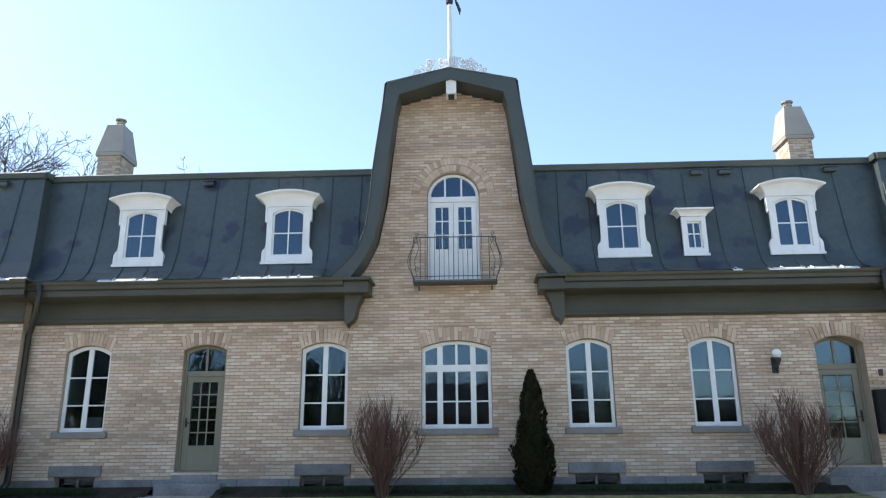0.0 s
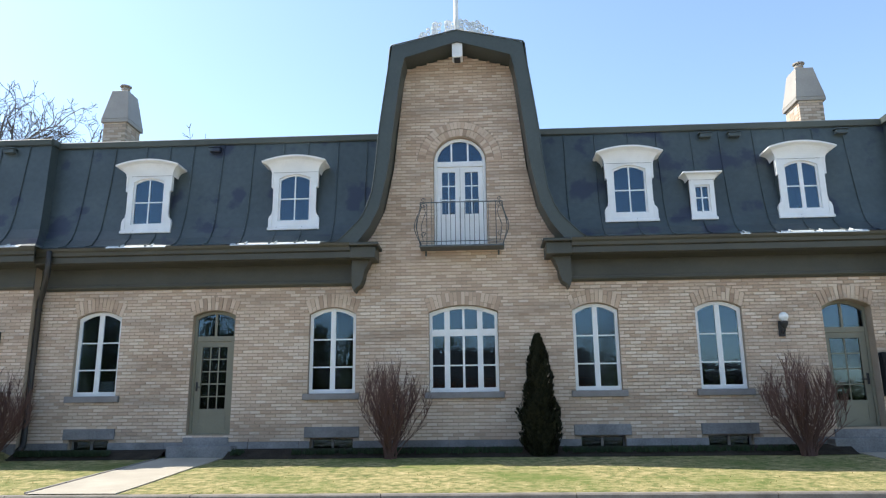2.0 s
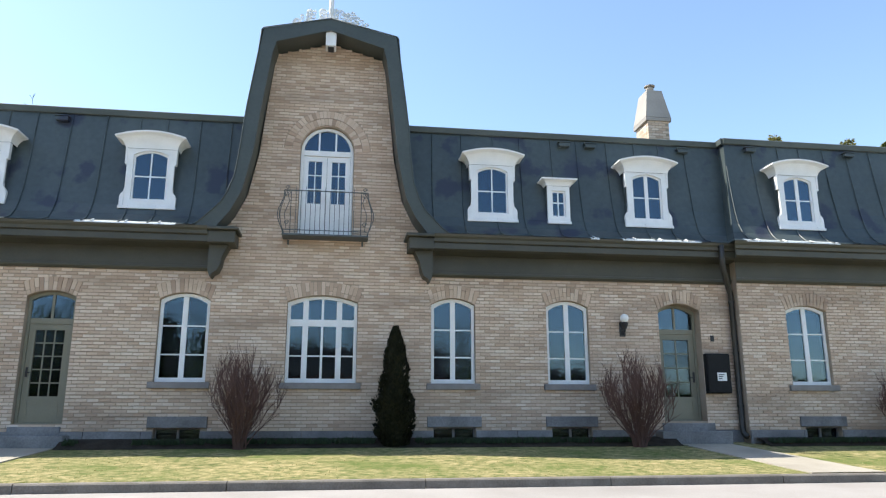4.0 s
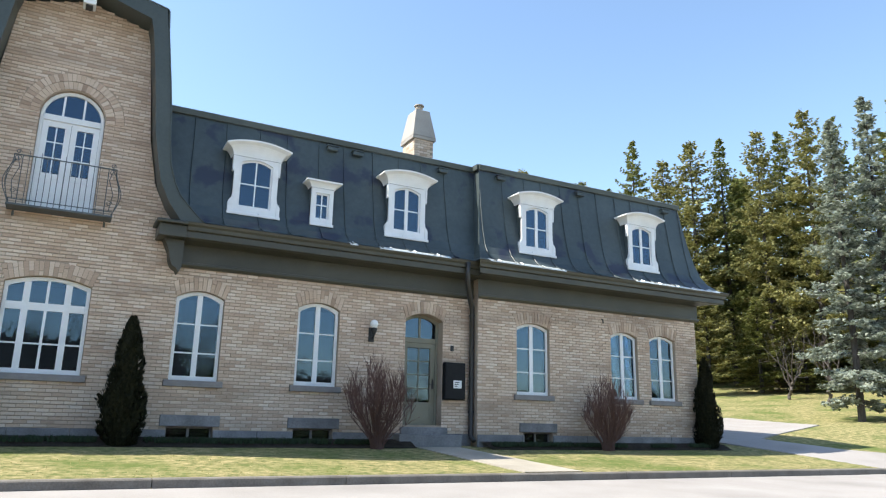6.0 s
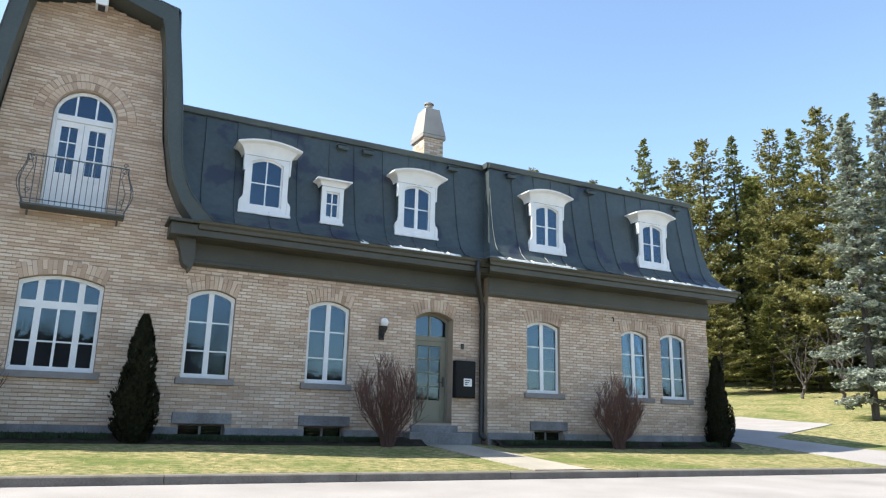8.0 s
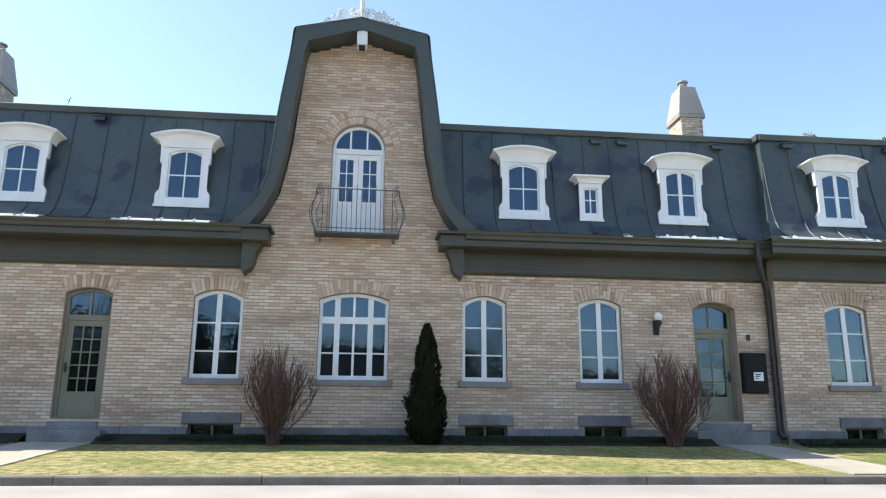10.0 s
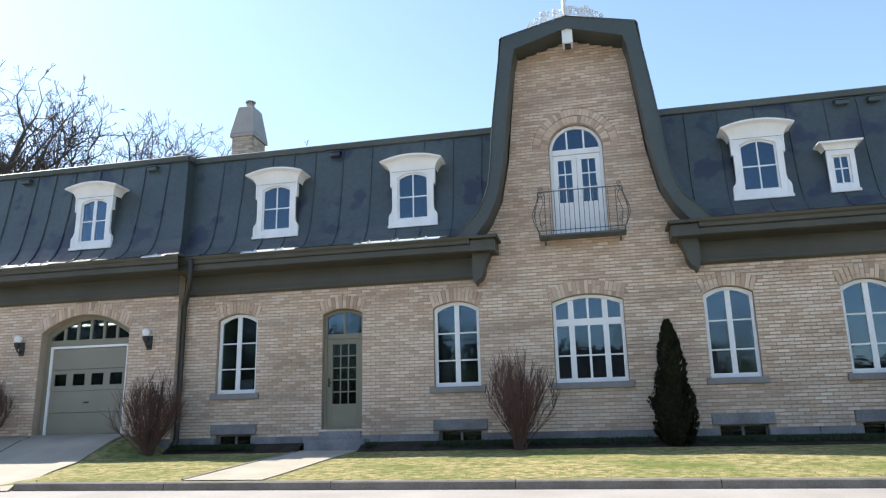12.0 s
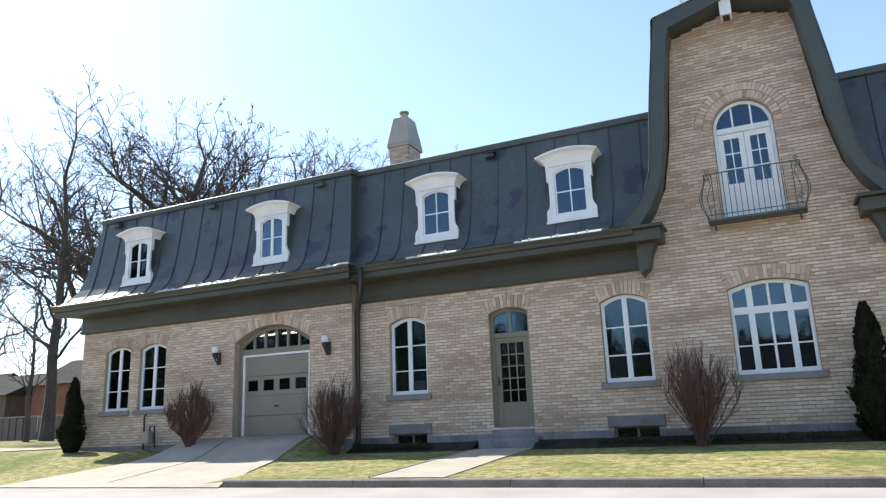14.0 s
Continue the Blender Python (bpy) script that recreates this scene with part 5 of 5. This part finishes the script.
filler_pine = conifer("pine", 14, 22.0, 4.2, M_PINE, "added filler pine, dense and dark green, with boughs down to the grass", 0.35, 0.01, 1.0, 0.6, 0.6, 0.7, 8)
spot = [(spruce, 57.3, 36, .395), (spruce2, 59.7, 37.5, .425), (spruce, 62.6, 37, .36), (spruce2, 64.6, 40, .33), (pine2, 63.6, 50, .465), (pine, 62.3, 52, .44), (pine, 43.0, 62, .40), (pine2, 45.3, 60, .375),
        (pine2, 47.4, 58, .40), (pine, 49.6, 60, .39), (pine2, 52.3, 57, .405), (pine, 53.8, 60, .39), (pine2, 55.6, 55, .425), (pine, 57.5, 60, .40), (pine, 60.5, 58, .37), (pine, 66.2, 50, .355), (pine2, 67.6, 47, .36),
        (pine, 69.4, 46, .38), (pine2, 71.5, 50, .40), (filler_pine, 50.8, 68, .33), (pine, 46.3, 70, .33), (pine2, 54.6, 70, .33), (pine, 58.9, 70, .34), (pine2, 65.0, 66, .33), (pine, 44.2, 74, .3), (pine, 48.5, 74, .28),
        (pine, 61.8, 72, .30), (pine2, 34.1, 60, .372), (pine2, 38.8, 62, .35), (pine, 41.0, 66, .33), (pine, 68.4, 62, .33), (pine, 56.3, 76, .28), (pine, 52.6, 78, .28), (pine2, 47.8, 52, .20), (pine, 51.3, 54, .17), (pine, 54.2, 55, .15),
        (pine, 66.9, 56, .2), (pine, 70.5, 58, .2)]
# low pines added to stand in for the dark shade between the trunks
spot += [(filler_pine, 42.5 + 1.55 * k, 64 + 5 * (k % 3), .12 + 0.02 * (k % 4)) for k in range(20)]
done = set()
for k, (t, az, d, sl) in enumerate(spot):
    x, y = 0.95 + d * math.sin(radians(az)), -0.2 + d * math.cos(radians(az))
    g = ground_z(x, y)
    hh = sl * d + 0.75 - g
    base = 15.0 if t in (spruce, spruce2) else 22.0
    if t not in done:
        done.add(t)
        t.location, t.scale = (x, y, g), (1.0 * (hh / base) ** 0.4, (hh / base) ** 0.4, hh / base)
    else:
        sc = hh / base
        w = sc ** 0.4 * (0.9 + 0.2 * ((k * 37) % 10) / 10)
        place(t, az, d, sc, turn=k * 1.9, sxy=w / sc)
shrub_tree = bare_tree("young_bare_tree", 21, 7.0, "small leafless pale tree before the conifers", 0.12, 0.16, lean=0.1, levels=3, limbs=6)
place(shrub_tree, 55.5, 47, first=True)
place(shrub_tree, 53.0, 49, 0.9, 1.0)

oak = bare_tree("bare_tree", 11, 16.0, "large leafless tree with crooked spreading limbs", 0.36, 0.28, lean=0.03, limbs=8)
oak2 = bare_tree("bare_tree", 12, 16.0, "large leafless tree with crooked spreading limbs", 0.34, 0.3, lean=0.03, limbs=9)
ash = bare_tree("bare_tree", 14, 19.0, "tall upright leafless tree with a straight trunk", 0.30, leader=True)
street_tree = bare_tree("bare_tree", 16, 14.0, "leafless street tree across the road", 0.3, 0.3, levels=3, limbs=7)


def tree_height(t):
    return max(v.co.z for o in t.children for v in o.data.vertices)


for t, rows in ((ash, [(-53.2, 40, .46, 0.3), (-57.5, 62, .36, 2.0)]),
                (oak, [(-45.5, 50, .44, 0.0), (-36.5, 58, .395, 1.7), (-49.8, 58, .40, 3.1), (-18.2, 70, .395, 2.9)]),
                (oak2, [(-41.3, 50, .44, 0.6), (-32.8, 62, .375, 2.4)])):
    H = tree_height(t)
    for k, (az, d, sl, turn) in enumerate(rows):
        place(t, az, d, (sl * d + 0.25) / H, turn, first=(k == 0))
# unseen trees across the road, behind the viewer, added for the panes to reflect
for k, (az, d) in enumerate(((150, 26), (178, 30), (205, 27), (125, 34), (232, 34), (163, 36), (192, 38), (218, 36), (245, 40), (138, 40))):
    place(street_tree, az, d, 0.9 + 0.1 * (k % 3), k * 1.3, z=-0.6, first=(k == 0))
# unseen pine belt added to keep bright low sky out of window reflections
for k in range(40):
    az = 98 + k * 4.1
    tall = float(np.interp(az, [98, 145, 165, 188, 200, 225, 262], [4.0, 4.5, 9.5, 11.0, 12.5, 16.5, 18.0]))
    place(filler_pine, az, 50 + 4 * (k % 3), tall * (0.85 + 0.1 * (k % 4)) / 22.0, k * 1.7, z=-0.6, sxy=0.95 * 22.0 / tall * (0.75 if tall < 12 else 1.0))
sapling = bare_tree("sapling", 31, 9.0, "slender leafless sapling beside the big tree", 0.12, leader=True, levels=3)
place(sapling, -54.4, 38, first=True)


def cedar(x, y, h, r, seed):
    rnd = random.Random(seed)
    z0 = ground_z(x, y)
    t = thing("cedar_shrub", (x, y, z0), "narrow clipped dark green cedar standing by the wall", "shrub", "cedar shrubs")
    Shape().tube([(x, y, z0 - 0.1), (x, y, z0 + h * 0.5)], [0.05, 0.03], 6).obj("trunk", M_BARK, t)
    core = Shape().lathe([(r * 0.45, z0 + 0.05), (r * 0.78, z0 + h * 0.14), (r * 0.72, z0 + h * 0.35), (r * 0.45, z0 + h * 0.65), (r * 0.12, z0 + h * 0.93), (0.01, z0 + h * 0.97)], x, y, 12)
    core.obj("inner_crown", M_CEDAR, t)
    s = Shape()
    for k in range(6500):
        u = rnd.random() ** 1.25
        prof = float(np.interp(u, [0, 0.1, 0.25, 0.5, 0.7, 0.85, 0.95, 1], [0.62, 0.95, 1.05, 0.80, 0.58, 0.38, 0.24, 0.08])) * r
        a = rnd.uniform(0, 2 * math.pi)
        lump = 1 + 0.5 * noise.noise((math.cos(a) * 1.8 + seed, math.sin(a) * 1.8, u * 7))
        q = prof * lump * rnd.uniform(0.82, 1.04)
        p = Vector((x + q * math.cos(a), y + q * math.sin(a), z0 + 0.03 + u * h))
        ax = Vector((math.cos(a) * 0.4 + rnd.uniform(-.3, .3), math.sin(a) * 0.4 + rnd.uniform(-.3, .3), 1)).normalized() * rnd.uniform(0.035, 0.08)
        bx = Vector((-math.sin(a) + rnd.uniform(-.6, .6), math.cos(a) + rnd.uniform(-.6, .6), rnd.uniform(-.2, .2))).normalized() * rnd.uniform(0.02, 0.045)
        s.add([p - ax * 0.5, p + bx, p + ax, p - bx], [(0, 1, 2, 3)])
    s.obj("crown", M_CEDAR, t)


cedar(2.16, 15.3, 2.42, 0.385, 1)
cedar(17.78, 15.25, 2.55, 0.36, 2)
cedar(-18.42, 15.05, 2.1, 0.31, 3)


def twig_bush(x, y, h, w, seed):
    rnd = random.Random(seed)
    z0 = ground_z(x, y)
    t = thing("bare_shrub", (x, y, z0), "leafless red-brown shrub of upright fanned twigs", "shrub", "leafless shrubs")
    twigs = Shape()
    for k in range(64):
        a = rnd.uniform(0, 2 * math.pi)
        q = rnd.random() ** 0.55
        L = h * rnd.uniform(0.66, 1.02) * (1 - 0.34 * q * q)
        b = Vector((x + 0.11 * q * math.cos(a), y + 0.09 * q * math.sin(a), z0 - 0.05))
        out = Vector((math.cos(a), math.sin(a) * 0.75, 0)) * w * q
        pts = []
        for j in range(6):
            f = j / 5
            pts.append(b + out * (0.25 * f + 0.9 * smooth(0.08, 0.85, f)) * (1.0 if f < 0.9 else 0.95) + Vector((rnd.uniform(-.05, .05), rnd.uniform(-.05, .05), L * f)))
        Shape().tube(pts, [0.014, 0.011, 0.009, 0.007, 0.005, 0.003], 4).obj("stem", M_TWIG, t)
        for j in range(24):
            i = rnd.choice((1, 2, 2, 3, 3, 4, 4, 4))
            p = pts[i].lerp(pts[i + 1], rnd.random())
            d = ((pts[i + 1] - pts[i]).normalized() + Vector((rnd.uniform(-.7, .7), rnd.uniform(-.7, .7), rnd.uniform(-.1, .5)))).normalized()
            l2 = rnd.uniform(0.14, 0.40)
            e = p + d * l2
            twigs.tube([p, p.lerp(e, 0.5) + Vector((rnd.uniform(-.02, .02), rnd.uniform(-.02, .02), 0.02)), e + Vector((0, 0, 0.05))], [0.006, 0.0045, 0.002], 3)
    tagged(twigs.obj("crown", M_TWIG, t), kind="stuff")


twig_bush(-0.91, 15.0, 1.92, 0.60, 1)
twig_bush(7.36, 15.0, 2.02, 0.64, 2)
twig_bush(13.70, 14.8, 1.85, 0.52, 3)
twig_bush(-9.2, 14.85, 1.8, 0.64, 4)
twig_bush(-13.65, 14.85, 1.62, 0.52, 5)

# spring bulbs in the bed and tufts of grass, beyond counting
rnd = random.Random(77)
s = Shape()
for k in range(2200):
    xr = rnd.choice([(-8.9, -5.9), (-4.3, 8.3), (-4.3, 8.3), (10.4, 17.6)])
    x = rnd.uniform(*xr)
    y = rnd.uniform(15.2, 15.45) - (0.25 if x > 10 else 0)
    if noise.noise((x * 0.7, 3, 0)) < -0.2:
        continue
    z = ground_z(x, y) + 0.07
    for q in range(3):
        d = Vector((rnd.uniform(-1, 1), rnd.uniform(-1, 1), 0)) * 0.06
        hh = rnd.uniform(0.06, 0.14)
        s.add([(x - 0.02, y, z), (x + 0.02, y, z), (x + d.x, y + d.y, z + hh)], [(0, 1, 2)])
tagged(s.obj("bulb_shoots", M_SPROUT), "dark green spring bulb shoots along the wall", "plants", kind="stuff")
M_BLADE = leaf_material("grass_blades", [(0.20, 0.19, 0.06), (0.32, 0.28, 0.10), (0.44, 0.38, 0.18), (0.54, 0.47, 0.27)])
s = Shape()
for k in range(5000):
    x = rnd.uniform(-14, 21)
    y = 11.05 + 3.9 * rnd.random() ** 1.3
    if -6.05 < x < -4.4 or 8.35 < x < 9.95 or x > 19.3 or (x < -8.9 - (y - 11) * 0.3):
        continue
    z = ground_z(x, y)
    hh = rnd.uniform(0.008, 0.018)
    a = rnd.uniform(0, math.pi)
    dx, dy = 0.012 * math.cos(a), 0.012 * math.sin(a)
    s.v += [(x - dx, y - dy, z - 0.005), (x + dx, y + dy, z - 0.005), (x + rnd.uniform(-.03, .03), y + rnd.uniform(-.03, .03), z + hh)]
    s.f.append((len(s.v) - 3, len(s.v) - 2, len(s.v) - 1))
tagged(s.obj("grass_blades", M_BLADE), "short straw and green grass blades on the lawn", "grass", kind="stuff")

# ---- far side of the garden, west: fence and neighbouring houses ----
M_FENCE = material("weathered_boards", [(0.14, 0.10, 0.09), (0.21, 0.16, 0.145)], 0.9, scale=2, fine=30, bump=0.4, stretch=(4, 4, 0.4))
M_REDBRICK = material("red_brick", [(0.16, 0.06, 0.04), (0.28, 0.12, 0.08)], 0.9, scale=1.5, fine=18, bump=0.4)
M_SHINGLE = material("grey_shingles", [(0.03, 0.028, 0.028), (0.06, 0.057, 0.055)], 0.95, scale=2, fine=15, bump=0.4, spec=0.1)
M_BROWN = material("brown_stucco", [(0.12, 0.092, 0.078), (0.19, 0.15, 0.13)], 0.9, scale=2, fine=20, bump=0.2, spec=0.1)
M_SIDING = material("pale_siding", [(0.24, 0.205, 0.18), (0.32, 0.28, 0.25)], 0.8, scale=2, fine=20, bump=0.2)
fence = thing("board_fence", (-46, 33, 0.3), "long weathered board fence behind the garden", "fence")
for k in range(44):
    x = -62 + k * 0.62
    y = 32 + (x + 62) * 0.10
    Shape().box(x, x + 0.60, y, y + 0.03, 0.6, 2.35 + 0.02 * (k % 3)).obj("board", M_FENCE, fence)
    if k % 4 == 0:
        Shape().box(x - 0.05, x + 0.05, y + 0.04, y + 0.14, 0.55, 2.4).obj("post", M_FENCE, fence)
Shape().add([(-62.1, 31.93, 2.4), (-34.6, 34.68, 2.4), (-34.6, 34.80, 2.4), (-62.1, 32.05, 2.4), (-62.1, 31.93, 2.5), (-34.6, 34.68, 2.5), (-34.6, 34.80, 2.5), (-62.1, 32.05, 2.5)],
            [(3, 2, 1, 0), (4, 5, 6, 7), (0, 1, 5, 4), (1, 2, 6, 5), (2, 3, 7, 6), (3, 0, 4, 7)]).obj("cap_rail", M_SIDING, fence)


def house(x, y, w, d, h, ridge, wallmat, label, z=0.3, face=-1):
    t = thing("house", (x, y, z), label, "house")
    Shape().box(x - w / 2, x + w / 2, y, y + d, z, z + h).obj("wall", wallmat, t)
    s = Shape().add([(x - w / 2 - 0.4, y - 0.4, z + h), (x + w / 2 + 0.4, y - 0.4, z + h), (x + w / 2 + 0.4, y + d + 0.4, z + h), (x - w / 2 - 0.4, y + d + 0.4, z + h),
                     (x - w / 2 - 0.4, y + d / 2, z + ridge), (x + w / 2 + 0.4, y + d / 2, z + ridge)], [(0, 1, 5, 4), (2, 3, 4, 5), (0, 4, 3), (1, 2, 5), (3, 2, 1, 0)])
    s.obj("roof", M_SHINGLE, t)
    yy = y - 0.03 if face < 0 else y + d
    for k in range(int(w / 3)):
        xc = x - w / 2 + 1.6 + k * 3
        win = Shape().ring([(xc - 0.55, z + 1.0), (xc + 0.55, z + 1.0), (xc + 0.55, z + 2.3), (xc - 0.55, z + 2.3)], [(xc - 0.47, z + 1.08), (xc + 0.47, z + 1.08), (xc + 0.47, z + 2.22), (xc - 0.47, z + 2.22)], yy - 0.02, yy + 0.05)
        win = win.obj("window", M_WHITE, t)
        Shape().box(xc - 0.46, xc + 0.46, yy, yy + 0.028, z + 1.09, z + 2.21).obj("pane", M_IRON, win)
    return t


house(-66, 42, 10, 9, 4.2, 6.4, M_BROWN, "grey-brown neighbouring house behind the fence", 0.6)
house(-54.5, 43, 9, 8, 4.9, 7.4, M_REDBRICK, "red brick neighbouring house with white window frames", 0.6)
house(-76, 44, 12, 9, 4.2, 7.0, M_REDBRICK, "red brick neighbouring house with a dark roof", 0.6)
house(-53, 52, 7, 8, 4.6, 6.2, M_REDBRICK, "red brick neighbouring house with a dark roof", 0.6)
# unseen houses behind the viewer, for the panes to reflect; pale ones invented
house(2, -36, 15, 9, 4.5, 7.5, M_REDBRICK, "red brick house across the road", -0.7, 1)
house(-26, -62, 14, 9, 4.5, 7.5, M_SIDING, "unseen pale house added across the road for window reflections", -0.7, 1)
house(32, -62, 14, 9, 4.5, 7.5, M_SIDING, "unseen pale house added across the road for window reflections", -0.7, 1)

# ---- stone foundation blocks ----
rnd = random.Random(9)


def foundation(wall_ob, x0, x1, y, skips):
    x = x0
    while x < x1 - 0.05:
        e = min(x1, x + rnd.uniform(0.75, 1.35))
        for a, b in skips:
            if a - 0.02 <= x < b:
                x = b
                e = min(x1, x + rnd.uniform(0.75, 1.35))
            if x < a < e:
                e = a
        if e - x > 0.04:
            Shape().box(x + 0.004, e - 0.004, y - 0.035 - rnd.uniform(0, 0.012), y + 0.011, 0.1, 0.565).obj("foundation_block", M_STONE, wall_ob, bevel=0.01)
        x = e


foundation(wall_main, STEP_L + 0.01, STEP_R - 0.01, WALL, sorted([(a, b) for a, b in BASEMENT]))
foundation(wall_left, END_L, STEP_L, PAV, [(-12.95, -10.38)])
foundation(wall_right, STEP_R, END_R, PAV, [(11.62, 12.52)])

# ---- bricks ----
COURSE, BL, BH = 0.0735, 0.228, 0.0575


def blocked(o, z):
    """The stretch of a course at height z that an opening and its arch take up."""
    x0, x1, z0, zs, rise, rnd_ = o
    xc, r = (x0 + x1) / 2, (x1 - x0) / 2
    if rnd_:
        if z < z0 - 0.03 or z > zs + r + 0.40:
            return None
        if z <= zs:
            return (x0, x1)
        q = math.sqrt(max(0.0, (r + 0.38) ** 2 - (z - zs) ** 2))
        return (xc - q, xc + q)
    low = z0 - (0.14 if z0 == SILL else 0.03)
    ex = 0.10 if z0 == SILL and z < z0 else 0.0
    if rise == 0.0:
        return (x0 - 0.13, x1 + 0.13) if z0 - 0.03 < z < zs + 0.25 else None
    ring = 0.31
    if z < low or z > zs + rise + ring:
        return None
    if z <= zs:
        return (x0 - ex, x1 + ex)
    if z <= zs + ring:
        return (x0 - 0.10 * (z - zs) / ring, x1 + 0.10 * (z - zs) / ring)
    q = r * math.sqrt(max(0.0, 1 - (z - zs - ring) / rise))
    return (xc - q, xc + q)


def lay(wall_ob, span, z0, z1, y, openings, pick=None):
    rnd = random.Random(int(abs(y) * 100))
    s, arch = Shape(), Shape()
    singles = []
    n = int((z1 - z0) / COURSE)
    for c in range(n):
        z = z0 + c * COURSE
        zm = z + BH / 2
        a, b = span(zm)
        cuts = sorted(t for t in (blocked(o, zm) for o in openings) if t)
        runs, x = [], a
        for p, q in cuts:
            if p > x:
                runs.append((x, min(p, b)))
            x = max(x, q)
        if x < b:
            runs.append((x, b))
        for p, q in runs:
            if q - p < 0.03:
                continue
            grid0 = math.floor(p / BL) * BL - (BL / 2 if c % 2 else 0)
            x = grid0
            while x < q:
                l, r = max(x, p) + 0.004, min(x + BL, q) - 0.004
                x += BL
                if r - l < 0.025:
                    continue
                if pick and len(singles) < 300 and r - l > BL - 0.012 and pick(l, z):
                    singles.append((l, z))
                    continue
                o = rnd.uniform(-0.009, 0.004)
                dz = rnd.uniform(-0.002, 0.002)
                k = len(s.v)
                f, g = y + o, y + 0.014
                m = 0.003
                zb, zt = z + dz, z + BH + dz
                s.v += [(l + m, f, zb + m), (r - m, f, zb + m), (r - m, f, zt - m), (l + m, f, zt - m), (l, g, zb), (r, g, zb), (r, g, zt), (l, g, zt)]
                s.f += [(k, k + 1, k + 2, k + 3), (k + 4, k + 5, k + 1, k), (k + 5, k + 6, k + 2, k + 1), (k + 6, k + 7, k + 3, k + 2), (k + 7, k + 4, k, k + 3)]
    for o in openings:
        x0, x1, zz, zs, rise, rd = o
        if not rise:
            continue
        w = x1 - x0
        if rd:
            rings = [(0.02, 0.185), (0.20, 0.365)]
            for r0, r1 in rings:
                m = int(math.pi * (w / 2 + r0) / 0.075)
                for k in range(m):
                    t0, t1 = math.pi * (k + 0.05) / m, math.pi * (k + 0.95) / m
                    q = [((x0 + x1) / 2 + (w / 2 + r) * math.cos(t), zs + (w / 2 + r) * math.sin(t)) for t, r in ((t0, r0), (t0, r1), (t1, r1), (t1, r0))]
                    arch.prism(q, y + rnd.uniform(-0.02, -0.01), y + 0.014)
            continue
        m = max(8, int(w / 0.078))
        for k in range(m):
            u0, u1 = (k + 0.06) / m, (k + 0.94) / m
            split = rnd.choice((0.0, 0.0, 0.10, 0.2))
            for h0, h1 in ((0.012, 0.30),) if not split else ((0.012, split - 0.006), (split + 0.006, 0.30)):
                q = []
                for u, hh in ((u0, h0), (u1, h0), (u1, h1), (u0, h1)):
                    xx = x0 + w * u
                    fan = (u - 0.5) * 0.20 * hh / 0.30
                    q.append((xx + fan, head(o, xx) + hh))
                arch.prism(q, y + rnd.uniform(-0.014, -0.004), y + 0.014)
    if arch.v:
        tagged(arch.obj("arch_brickwork", M_ARCH, wall_ob), kind="stuff")
    tagged(s.obj("brickwork", M_BRICK, wall_ob), kind="stuff")
    if singles:
        k = Shape()
        m = 0.003
        W = BL - 0.008
        k.v = [(m, 0, m), (W - m, 0, m), (W - m, 0, BH - m), (m, 0, BH - m), (0, 0.016, 0), (W, 0.016, 0), (W, 0.016, BH), (0, 0.016, BH)]
        k.f = [(0, 1, 2, 3), (4, 5, 1, 0), (5, 6, 2, 1), (6, 7, 3, 2), (7, 4, 0, 3)]
        first = k.obj("brick", M_BRICK1, None)
        first.parent = wall_ob
        for i, (l, z) in enumerate(singles):
            ob = first if i == 0 else new("brick", first.data)
            ob.parent = wall_ob
            ob.location = (l, y + rnd.uniform(-0.006, 0.002), z)


def main_span(z):
    if z < 4.58:
        return (STEP_L, STEP_R)
    h = lerp_table(INNER, z) - 0.005 if z < 9.20 else 1.27 * max(0.0, 1 - (z - 9.20) / 0.36)
    return (GX - h, GX + h)


lay(wall_left, lambda z: (END_L, STEP_L), 0.57, 4.1, PAV, OPEN_L)
lay(wall_right, lambda z: (STEP_R, END_R), 0.57, 4.1, PAV, OPEN_R)
lay(wall_main, main_span, 0.57, 9.66, WALL, OPEN_MAIN, lambda l, z: 3.88 < z < 4.75 and -1.05 < l < 2.05)
